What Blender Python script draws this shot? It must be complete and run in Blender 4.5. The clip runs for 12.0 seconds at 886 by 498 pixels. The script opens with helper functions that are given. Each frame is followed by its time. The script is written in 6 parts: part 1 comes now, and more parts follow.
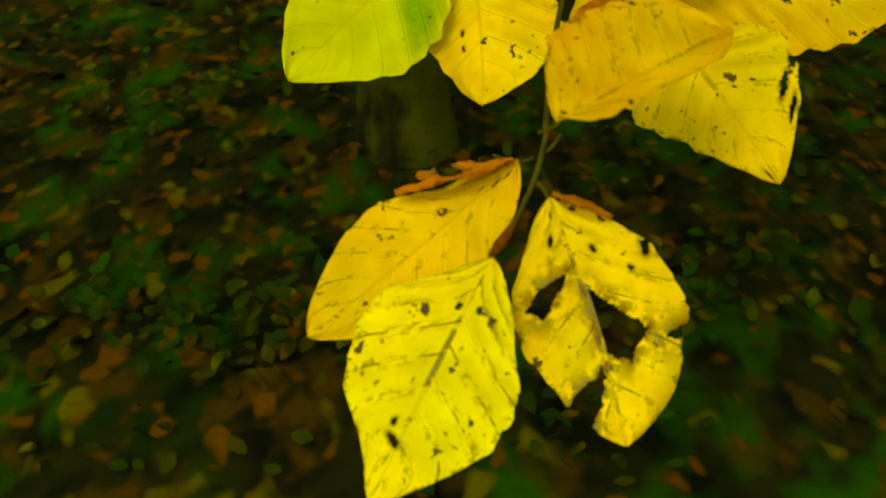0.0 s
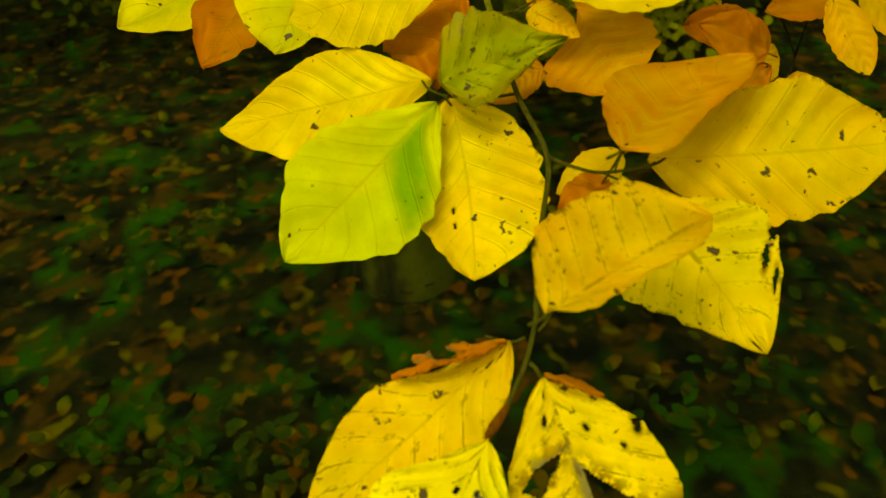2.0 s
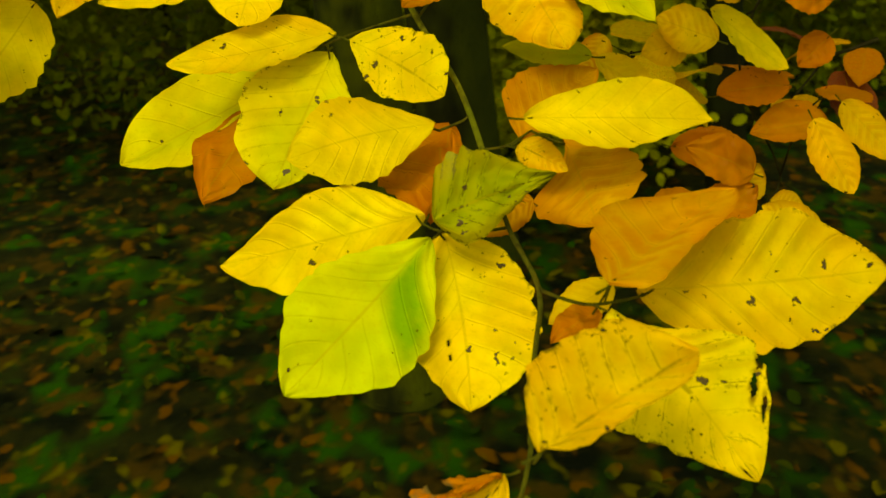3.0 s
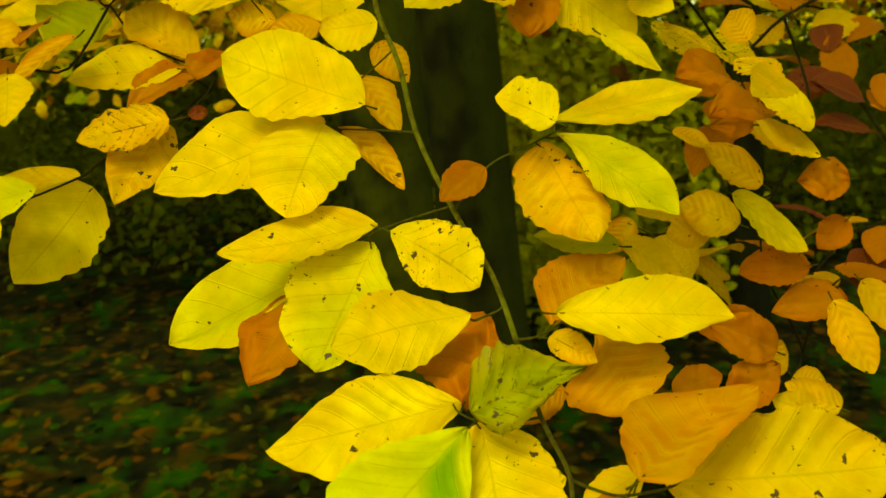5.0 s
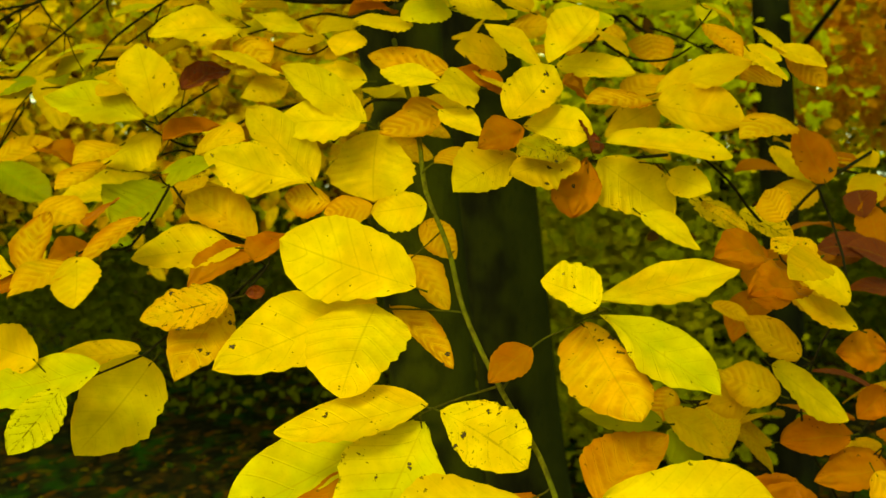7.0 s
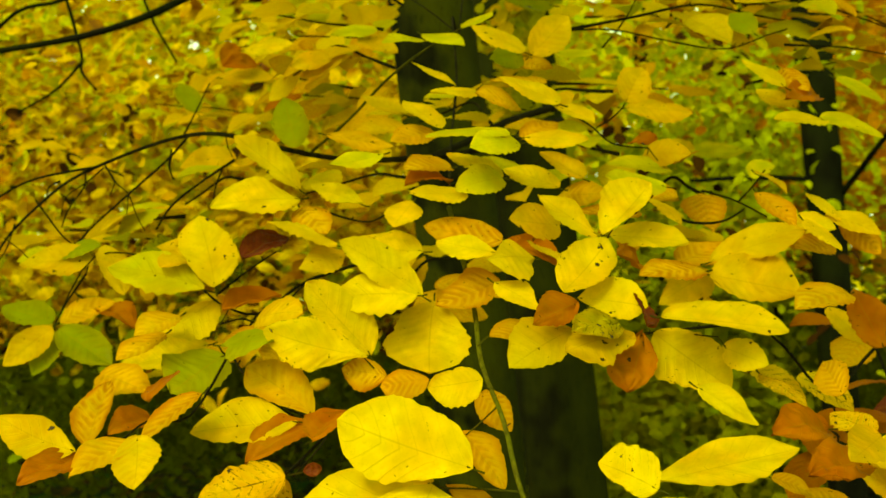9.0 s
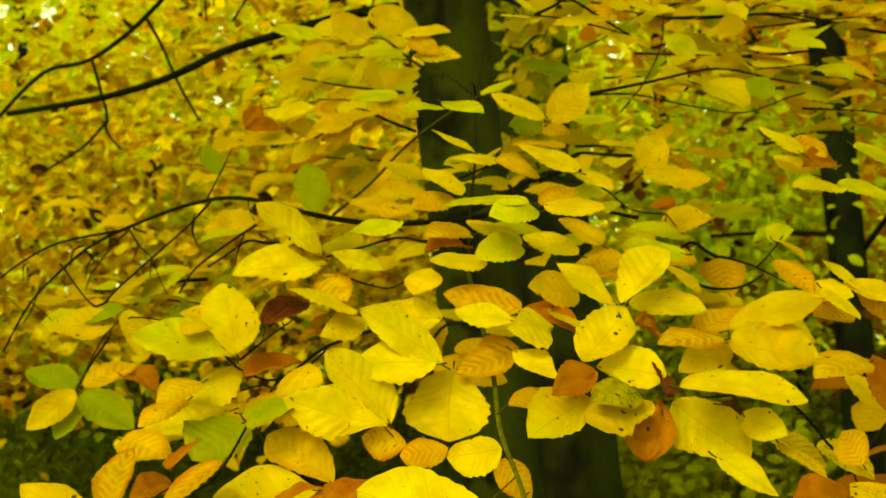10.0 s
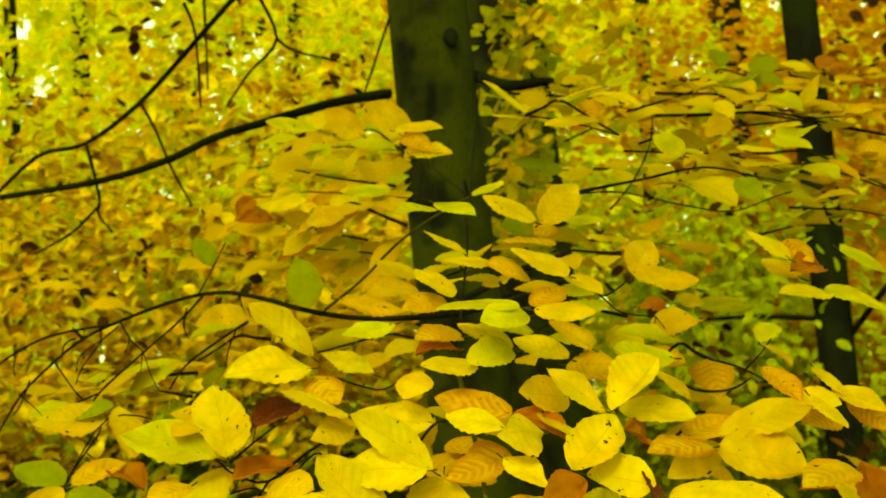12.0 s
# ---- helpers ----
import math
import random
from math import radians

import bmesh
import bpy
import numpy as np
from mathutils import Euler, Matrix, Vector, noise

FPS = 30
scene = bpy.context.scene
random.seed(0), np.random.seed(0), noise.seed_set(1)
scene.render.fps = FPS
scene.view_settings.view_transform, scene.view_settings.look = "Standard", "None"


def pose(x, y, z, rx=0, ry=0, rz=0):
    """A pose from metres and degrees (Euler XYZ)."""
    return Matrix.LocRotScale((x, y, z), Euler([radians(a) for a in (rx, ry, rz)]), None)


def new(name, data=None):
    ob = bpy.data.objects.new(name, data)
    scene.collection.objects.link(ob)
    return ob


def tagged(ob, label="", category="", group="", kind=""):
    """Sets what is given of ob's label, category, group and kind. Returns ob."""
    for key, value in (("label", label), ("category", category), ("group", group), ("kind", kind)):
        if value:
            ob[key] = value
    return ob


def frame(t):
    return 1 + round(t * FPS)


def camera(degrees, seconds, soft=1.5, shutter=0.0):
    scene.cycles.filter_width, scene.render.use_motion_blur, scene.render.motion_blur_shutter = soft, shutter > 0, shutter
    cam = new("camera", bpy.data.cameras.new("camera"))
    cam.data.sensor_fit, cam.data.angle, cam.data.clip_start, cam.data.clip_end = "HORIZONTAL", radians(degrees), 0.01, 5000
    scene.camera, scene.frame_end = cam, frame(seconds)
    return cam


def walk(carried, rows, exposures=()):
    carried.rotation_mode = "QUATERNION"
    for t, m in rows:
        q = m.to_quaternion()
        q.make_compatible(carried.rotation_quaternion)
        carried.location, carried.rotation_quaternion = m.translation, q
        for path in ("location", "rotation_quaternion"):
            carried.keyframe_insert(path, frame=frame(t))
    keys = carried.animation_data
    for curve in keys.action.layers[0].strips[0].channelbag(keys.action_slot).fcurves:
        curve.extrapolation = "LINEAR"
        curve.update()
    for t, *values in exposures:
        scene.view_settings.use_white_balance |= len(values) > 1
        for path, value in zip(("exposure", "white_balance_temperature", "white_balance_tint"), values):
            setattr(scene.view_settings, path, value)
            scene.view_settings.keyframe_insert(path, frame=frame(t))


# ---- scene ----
cam = camera(38.6, 12.0)
METRES, EYE, TILT, LEAN, TURN = 0.21, 1.3, -28.0, 0.0, 0.0
ROWS = [
    (0.0, 0.0, 0.0, 0.0, -0.0, 0.0, 0.0),
    (0.5, 0.0154, -0.0031, 0.0291, 0.08, 1.08, 0.43),
    (1.0, 0.028, 0.0023, 0.0434, 0.27, 2.24, 0.93),
    (1.5, 0.0291, -0.016, 0.0665, 0.22, 4.22, 1.17),
    (2.0, 0.0082, -0.061, 0.0938, 0.0, 5.61, 1.5),
    (2.5, 0.0024, -0.1004, 0.1122, -0.58, 8.23, 2.34),
    (3.0, 0.0161, -0.1333, 0.1405, 0.03, 10.34, 2.39),
    (3.5, -0.0083, -0.1747, 0.1641, 0.42, 12.3, 1.91),
    (5.5, -0.0116, -0.3323, 0.2236, 1.18, 18.32, 1.64),
    (6.0, -0.0031, -0.365, 0.2446, 1.7, 19.92, 1.69),
    (6.5, -0.032, -0.4232, 0.2605, 2.25, 21.61, 0.94),
    (7.0, -0.0379, -0.4669, 0.2794, 2.41, 23.01, 0.93),
    (9.0, -0.0466, -0.5691, 0.4126, 4.54, 28.55, 0.06),
    (9.5, -0.0579, -0.6081, 0.4148, 5.04, 29.92, -0.2),
    (10.0, -0.0369, -0.6299, 0.4435, 5.34, 30.88, -0.44),
    (10.5, -0.0283, -0.6566, 0.4694, 5.27, 31.39, -0.65),
    (11.0, -0.0303, -0.6753, 0.4885, 5.02, 32.38, -0.66),
    (11.5, -0.0284, -0.693, 0.5009, 4.69, 33.21, -0.59),
    (12.0, -0.0383, -0.7225, 0.5117, 4.66, 34.27, -0.59),
]
walk(cam, [(t, pose(0, 0, EYE, TILT, LEAN, TURN) @ pose(METRES * x, METRES * y, METRES * z, 90 + pitch, roll, yaw)) for t, x, y, z, yaw, pitch, roll in ROWS], [(0.0, -0.14, 13000, -36), (3.5, 0.09, 13000, -34), (5.5, 0.15, 13000, -36), (9.0, 0.34, 13000, -42), (12.0, 0.47, 13000, -43)])


cam.data.dof.use_dof = True
cam.data.dof.focus_distance = 0.71
cam.data.dof.aperture_fstop = 22.0

# ---- world, sun, exposure ----
SUN_UP, SUN_ROUND = 46.0, 200.0
world = bpy.data.worlds.new("sky")
scene.world = world
world.use_nodes = True
wn = world.node_tree.nodes
sky = wn.new("ShaderNodeTexSky")
sky.sky_type = "NISHITA"
sky.sun_disc = False
sky.sun_elevation = radians(SUN_UP)
sky.sun_rotation = radians(SUN_ROUND)
sky.dust_density = 4.0
wn["Background"].inputs["Strength"].default_value = 0.23
veil = wn.new("ShaderNodeMix")
veil.data_type, veil.blend_type = "RGBA", "MULTIPLY"
veil.inputs[0].default_value = 1.0
veil.inputs[7].default_value = (1.0, 0.97, 0.70, 1.0)  # a grey, overcast sky rather than a blue one
world.node_tree.links.new(sky.outputs[0], veil.inputs[6])
world.node_tree.links.new(veil.outputs[2], wn["Background"].inputs["Color"])
sun = new("sun", bpy.data.lights.new("sun", "SUN"))
sun.data.energy, sun.data.angle, sun.data.color = 2.2, radians(14), (1.0, 0.95, 0.84)
way = Vector((math.sin(radians(SUN_ROUND)) * math.cos(radians(SUN_UP)), math.cos(radians(SUN_ROUND)) * math.cos(radians(SUN_UP)), math.sin(radians(SUN_UP))))
sun.rotation_euler = way.to_track_quat("Z", "Y").to_euler()

# ---- materials ----
rng = random.Random(7)


class Nodes:
    """A small shorthand for node trees."""

    def __init__(self, name):
        self.mat = bpy.data.materials.new(name)
        self.mat.use_nodes = True
        self.tree = self.mat.node_tree
        self.tree.nodes.clear()
        self.out = self.tree.nodes.new("ShaderNodeOutputMaterial")

    def put(self, kind, settings=None, **sockets):
        n = self.tree.nodes.new(kind)
        for k, v in (settings or {}).items():
            setattr(n, k, v)
        for k, v in sockets.items():
            key = int(k[1:]) if k[0] == "i" and k[1:].isdigit() else k.replace("_", " ")
            if isinstance(v, bpy.types.NodeSocket):
                self.tree.links.new(v, n.inputs[key])
            else:
                n.inputs[key].default_value = v
        return n

    def math(self, op, a, b=0.0, clamp=False):
        return self.put("ShaderNodeMath", {"operation": op, "use_clamp": clamp}, i0=a, i1=b).outputs[0]

    def span(self, v, lo, hi, a=0.0, b=1.0):
        return self.put("ShaderNodeMapRange", {"interpolation_type": "SMOOTHSTEP"}, i0=v, i1=lo, i2=hi, i3=a, i4=b).outputs[0]

    def mix(self, f, a, b):
        n = self.tree.nodes.new("ShaderNodeMix")
        n.data_type = "RGBA"
        for key, v in ((0, f), (6, a), (7, b)):
            if isinstance(v, bpy.types.NodeSocket):
                self.tree.links.new(v, n.inputs[key])
            else:
                n.inputs[key].default_value = (*v, 1.0) if isinstance(v, tuple) and len(v) == 3 else v
        return n.outputs[2]

    def noise(self, vec, scale, detail=3.0, rough=0.6):
        return self.put("ShaderNodeTexNoise", None, Vector=vec, Scale=scale, Detail=detail, Roughness=rough).outputs[0]


def leaf_material():
    """Autumn beech leaf: colour from the object, veins from the leaf's own grid, blotches, specks, translucent blade."""
    n = Nodes("beech_leaf")
    info = n.put("ShaderNodeObjectInfo")
    place = n.put("ShaderNodeTexCoord").outputs["Object"]
    jump = n.put("ShaderNodeVectorMath", {"operation": "SCALE"}, i0=(3.1, 7.7, 5.3), Scale=info.outputs["Random"]).outputs[0]
    p = n.put("ShaderNodeVectorMath", {"operation": "ADD"}, i0=place, i1=jump).outputs[0]
    ribs = n.put("ShaderNodeSeparateXYZ", None, Vector=n.put("ShaderNodeUVMap", {"uv_map": "ribs"}).outputs[0])
    phase, across = ribs.outputs[0], ribs.outputs[1]
    specks = n.put("ShaderNodeAttribute", {"attribute_type": "OBJECT", "attribute_name": "specks"}).outputs["Fac"]
    rust = n.put("ShaderNodeAttribute", {"attribute_type": "OBJECT", "attribute_name": "rust"}).outputs["Fac"]
    green = n.put("ShaderNodeAttribute", {"attribute_type": "OBJECT", "attribute_name": "green"}).outputs["Fac"]
    wave = n.math("ABSOLUTE", n.math("SUBTRACT", n.math("FRACT", phase), 0.5))
    rib = n.span(wave, 0.44, 0.495)
    mid = n.span(across, 0.035, 0.010)
    big = n.noise(p, 45.0, 2.0)
    fine = n.noise(p, 420.0, 4.0)
    base = n.put("ShaderNodeHueSaturation", None, Color=info.outputs["Color"], Value=n.span(big, 0.3, 0.72, 0.86, 1.12), Hue=n.span(n.noise(p, 28.0, 1.0), 0.3, 0.7, 0.492, 0.508)).outputs[0]
    # orange creeping in from the margin and between the ribs
    edge = n.math("MULTIPLY", n.span(across, 0.35, 1.0), n.span(big, 0.3, 0.6))
    band = n.math("MULTIPLY", n.math("MULTIPLY", n.span(n.math("ADD", wave, n.math("MULTIPLY", n.math("SUBTRACT", fine, 0.5), 0.25)), 0.48, 0.10), 0.74), n.span(n.noise(p, 75.0, 3.0), 0.33, 0.60))
    creep = n.math("MULTIPLY", rust, n.math("MAXIMUM", edge, band), True)
    base = n.mix(creep, base, (0.46, 0.135, 0.006))
    # green left beside the midrib
    left = n.math("MULTIPLY", green, n.math("MULTIPLY", n.span(n.noise(p, 38.0, 1.0), 0.40, 0.55), n.span(across, 0.95, 0.2)), True)
    base = n.mix(left, base, (0.22, 0.39, 0.012))
    base = n.mix(n.math("MAXIMUM", n.math("MULTIPLY", rib, 0.10), n.math("MULTIPLY", mid, 0.30)), base, (0.42, 0.26, 0.02))
    base = n.mix(n.math("MULTIPLY", n.span(fine, 0.5, 0.75), 0.18), base, (0.40, 0.26, 0.01))
    # specks and eaten marks
    stir = n.put("ShaderNodeTexNoise", None, Vector=p, Scale=330.0, Detail=2.0).outputs["Color"]
    off = n.put("ShaderNodeVectorMath", {"operation": "MULTIPLY_ADD"}, i0=stir, i1=(0.006, 0.006, 0.006), i2=p).outputs[0]
    cell = n.put("ShaderNodeTexVoronoi", None, Vector=off, Scale=150.0, Randomness=1.0)
    lots = n.put("ShaderNodeSeparateColor", None, Color=cell.outputs["Color"])
    patch = n.span(n.noise(p, 40.0, 2.0), 0.42, 0.6, 0.25, 1.0)
    chance = n.math("LESS_THAN", lots.outputs[0], n.math("MULTIPLY", n.math("MULTIPLY", specks, 0.72), patch))
    size = n.math("ADD", 0.07, n.math("MULTIPLY", n.math("POWER", lots.outputs[1], 2.5), 0.24))
    dot = n.math("MULTIPLY", chance, n.span(n.math("SUBTRACT", cell.outputs["Distance"], size), 0.07, 0.0))
    grain = n.put("ShaderNodeTexVoronoi", None, Vector=off, Scale=420.0, Randomness=1.0)
    few = n.put("ShaderNodeSeparateColor", None, Color=grain.outputs["Color"])
    odds = n.math("MULTIPLY", n.math("MULTIPLY", n.math("ADD", specks, 0.12), n.span(across, 0.2, 0.95, 0.10, 0.55)), n.span(n.noise(p, 70.0, 2.0), 0.45, 0.6))
    pepper = n.math("MULTIPLY", n.math("LESS_THAN", few.outputs[0], odds), n.span(n.math("SUBTRACT", grain.outputs["Distance"], n.math("MULTIPLY", few.outputs[1], 0.34)), 0.14, 0.0))
    dot = n.math("MAXIMUM", dot, n.math("MULTIPLY", pepper, 0.8))
    lie = n.put("ShaderNodeCombineXYZ", None, X=n.math("MULTIPLY", phase, 3.2), Y=n.math("MULTIPLY", across, 5.0), Z=n.math("MULTIPLY", info.outputs["Random"], 40.0)).outputs[0]
    streak = n.math("MULTIPLY", n.span(n.noise(lie, 1.3, 5.0, 0.72), n.span(specks, 0.2, 1.0, 0.60, 0.50), n.span(specks, 0.2, 1.0, 0.66, 0.56)), n.span(specks, 0.25, 0.9, 0.0, 0.62))
    streak = n.math("MULTIPLY", n.math("MULTIPLY", streak, n.span(wave, 0.2, 0.42)), n.span(n.noise(p, 62.0, 3.0), 0.40, 0.54))
    # thin brown lines along the side ribs and the midrib of spotted leaves
    line = n.math("MULTIPLY", n.math("MAXIMUM", n.span(wave, 0.452, 0.478), n.span(across, 0.05, 0.02)), n.span(n.noise(p, 85.0, 4.0, 0.7), 0.50, 0.57))
    line = n.math("MULTIPLY", line, n.span(specks, 0.35, 0.95, 0.0, 0.85))
    rim = n.math("MULTIPLY", n.math("MULTIPLY", n.span(across, 0.90, 0.985), n.span(n.noise(p, 210.0, 3.0, 0.7), 0.53, 0.60)), n.span(specks, 0.2, 0.5, 0.0, 0.8))
    mark = n.math("MAXIMUM", n.math("MAXIMUM", dot, streak), n.math("MAXIMUM", line, rim), True)
    # dry grey-brown rims round what insects have eaten
    wear = n.put("ShaderNodeSeparateXYZ", None, Vector=n.put("ShaderNodeUVMap", {"uv_map": "wear"}).outputs[0])
    base = n.mix(n.math("MULTIPLY", wear.outputs[1], n.span(n.noise(p, 90.0, 2.0), 0.2, 0.6, 0.5, 0.85)), base, (0.13, 0.31, 0.010))
    torn = wear.outputs[0]
    torn = n.math("MULTIPLY", torn, n.span(n.noise(p, 200.0, 4.0), 0.40, 0.52), True)
    base = n.mix(n.math("MULTIPLY", torn, 0.9), base, n.mix(n.span(n.noise(p, 130.0, 2.0), 0.42, 0.58), (0.16, 0.065, 0.006), (0.15, 0.125, 0.045)))
    base = n.mix(mark, base, (0.045, 0.024, 0.006))
    bump = n.put("ShaderNodeBump", None, Strength=0.5, Distance=0.0007, Height=n.math("ADD", n.math("MULTIPLY", rib, -0.6), n.math("MULTIPLY", fine, 0.6)))
    face = n.put("ShaderNodeBsdfPrincipled", None, Base_Color=base, Roughness=n.span(big, 0.3, 0.7, 0.5, 0.68), Normal=bump.outputs[0])
    face.inputs["Specular IOR Level"].default_value = 0.22
    thin = n.put("ShaderNodeBsdfTranslucent", None, Color=base, Normal=bump.outputs[0])
    both = n.put("ShaderNodeMixShader", None, i0=n.math("MULTIPLY", n.math("SUBTRACT", 1.0, mark), 0.42), i1=face.outputs[0], i2=thin.outputs[0])
    n.tree.links.new(both.outputs[0], n.out.inputs[0])
    return n.mat


def foliage_material(name, colours, translucent=0.4, rough=0.6, patches=0.0, own=0.25):
    """Leaves that are too many to count: each one takes its own colour out of the ramp."""
    n = Nodes(name)
    pick = n.put("ShaderNodeNewGeometry").outputs["Random Per Island"]
    if patches:
        spread = n.span(n.noise(n.put("ShaderNodeTexCoord").outputs["Object"], patches, 2.0), 0.32, 0.68)
        pick = n.math("ADD", n.math("MULTIPLY", pick, own), n.math("MULTIPLY", spread, 1 - own))
    ramp = n.put("ShaderNodeValToRGB", None, Fac=pick)
    e = ramp.color_ramp.elements
    while len(e) < len(colours):
        e.new(0.5)
    for k, c in enumerate(colours):
        e[k].position, e[k].color = k / max(1, len(colours) - 1), (*c, 1)
    place = n.put("ShaderNodeTexCoord").outputs["Object"]
    tone = n.put("ShaderNodeHueSaturation", None, Color=ramp.outputs[0], Value=n.span(n.noise(place, 60.0, 3.0), 0.3, 0.7, 0.75, 1.15)).outputs[0]
    face = n.put("ShaderNodeBsdfPrincipled", None, Base_Color=tone, Roughness=rough)
    face.inputs["Specular IOR Level"].default_value = 0.2 if rough < 0.8 else 0.05
    thin = n.put("ShaderNodeBsdfTranslucent", None, Color=tone)
    both = n.put("ShaderNodeMixShader", None, i0=translucent, i1=face.outputs[0], i2=thin.outputs[0])
    n.tree.links.new(both.outputs[0], n.out.inputs[0])
    return n.mat


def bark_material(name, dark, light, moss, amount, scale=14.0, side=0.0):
    n = Nodes(name)
    p = n.put("ShaderNodeTexCoord").outputs["Object"]
    long = n.put("ShaderNodeMapping", None, Vector=p, Scale=(1.0, 1.0, 0.25)).outputs[0]
    a, b = n.noise(long, scale, 5.0, 0.65), n.noise(p, scale * 0.35, 2.0)
    fine = n.noise(long, scale * 9, 4.0, 0.7)
    base = n.mix(n.span(a, 0.3, 0.7), dark, light)
    base = n.mix(n.math("MULTIPLY", n.span(b, 0.42, 0.62), amount), base, moss)
    # right-facing bark takes the moss tone, also standing in for light from the right
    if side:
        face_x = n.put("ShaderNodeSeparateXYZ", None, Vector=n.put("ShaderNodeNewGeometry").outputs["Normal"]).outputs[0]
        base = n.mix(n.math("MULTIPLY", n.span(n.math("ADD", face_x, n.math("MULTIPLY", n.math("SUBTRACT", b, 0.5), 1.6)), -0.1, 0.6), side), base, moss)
    base = n.mix(n.math("MULTIPLY", n.span(fine, 0.52, 0.7), 0.5), base, tuple(v * 0.5 for v in dark))
    bump = n.put("ShaderNodeBump", None, Strength=0.7, Distance=0.01, Height=n.math("ADD", a, n.math("MULTIPLY", fine, 0.5)))
    face = n.put("ShaderNodeBsdfPrincipled", None, Base_Color=base, Roughness=0.9, Specular_IOR_Level=0.06, Normal=bump.outputs[0])
    n.tree.links.new(face.outputs[0], n.out.inputs[0])
    return n.mat


def floor_colours(n):
    """The mottling of a wood's floor: moss, soil, brown and ochre leaf mould, in patches of a hand's width, darkened
    for shade.
    """
    p = n.put("ShaderNodeMapping", None, Vector=n.put("ShaderNodeTexCoord").outputs["Object"], Scale=(1.0, 0.55, 1.0)).outputs[0]
    at = lambda x: n.put("ShaderNodeVectorMath", {"operation": "ADD"}, i0=p, i1=(x, 2.7 * x, 0.0)).outputs[0]
    # tones set below real leaf mould; part of the wood's shade is in them
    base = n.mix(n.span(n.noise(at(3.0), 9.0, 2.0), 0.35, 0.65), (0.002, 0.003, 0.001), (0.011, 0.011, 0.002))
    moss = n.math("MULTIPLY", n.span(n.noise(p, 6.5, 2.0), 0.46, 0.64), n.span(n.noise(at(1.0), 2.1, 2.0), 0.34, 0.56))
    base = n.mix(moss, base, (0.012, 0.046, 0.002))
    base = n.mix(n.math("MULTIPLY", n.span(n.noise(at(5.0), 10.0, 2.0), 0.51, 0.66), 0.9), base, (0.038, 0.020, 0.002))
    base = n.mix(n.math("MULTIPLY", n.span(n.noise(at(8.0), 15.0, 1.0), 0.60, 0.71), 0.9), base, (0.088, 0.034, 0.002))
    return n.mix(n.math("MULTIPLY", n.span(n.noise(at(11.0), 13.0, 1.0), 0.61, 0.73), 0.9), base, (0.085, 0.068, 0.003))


def ground_material():
    n = Nodes("forest_floor")
    p = n.put("ShaderNodeTexCoord").outputs["Object"]
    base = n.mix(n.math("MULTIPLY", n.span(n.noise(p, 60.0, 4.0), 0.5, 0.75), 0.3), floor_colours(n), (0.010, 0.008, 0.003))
    bump = n.put("ShaderNodeBump", None, Strength=0.5, Distance=0.02, Height=n.noise(p, 18.0, 3.0))
    face = n.put("ShaderNodeBsdfPrincipled", None, Base_Color=base, Roughness=0.95, Normal=bump.outputs[0])
    face.inputs["Specular IOR Level"].default_value = 0.05
    n.tree.links.new(face.outputs[0], n.out.inputs[0])
    return n.mat


def mould_material(name, tint, share):
    """Fallen leaves or low herbs, as mottled and as darkened as the floor that they lie on."""
    n = Nodes(name)
    own = n.put("ShaderNodeNewGeometry").outputs["Random Per Island"]
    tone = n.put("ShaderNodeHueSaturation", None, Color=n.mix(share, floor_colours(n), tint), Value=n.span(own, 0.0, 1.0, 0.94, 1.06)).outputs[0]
    face = n.put("ShaderNodeBsdfPrincipled", None, Base_Color=tone, Roughness=0.95)
    face.inputs["Specular IOR Level"].default_value = 0.05
    n.tree.links.new(face.outputs[0], n.out.inputs[0])
    return n.mat


LEAF = leaf_material()
TWIG_GREEN = bark_material("young_twig", (0.040, 0.034, 0.007), (0.120, 0.098, 0.014), (0.090, 0.098, 0.012), 0.5, 220.0)
STEM_OLIVE = bark_material("olive_stem", (0.075, 0.066, 0.010), (0.20, 0.18, 0.024), (0.15, 0.17, 0.018), 0.5, 200.0)
BUD_RED = bark_material("red_bud", (0.10, 0.030, 0.006), (0.24, 0.075, 0.010), (0.16, 0.06, 0.010), 0.4, 400.0)
TWIG_DARK = bark_material("old_twig", (0.011, 0.009, 0.004), (0.032, 0.026, 0.010), (0.034, 0.034, 0.008), 0.3, 160.0)
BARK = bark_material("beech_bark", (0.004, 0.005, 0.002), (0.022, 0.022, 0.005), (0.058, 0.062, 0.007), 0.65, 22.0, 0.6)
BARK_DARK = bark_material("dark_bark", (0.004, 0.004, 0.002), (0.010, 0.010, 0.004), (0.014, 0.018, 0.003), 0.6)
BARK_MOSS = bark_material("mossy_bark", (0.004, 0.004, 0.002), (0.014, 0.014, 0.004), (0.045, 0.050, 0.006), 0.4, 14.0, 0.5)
FLOOR = ground_material()

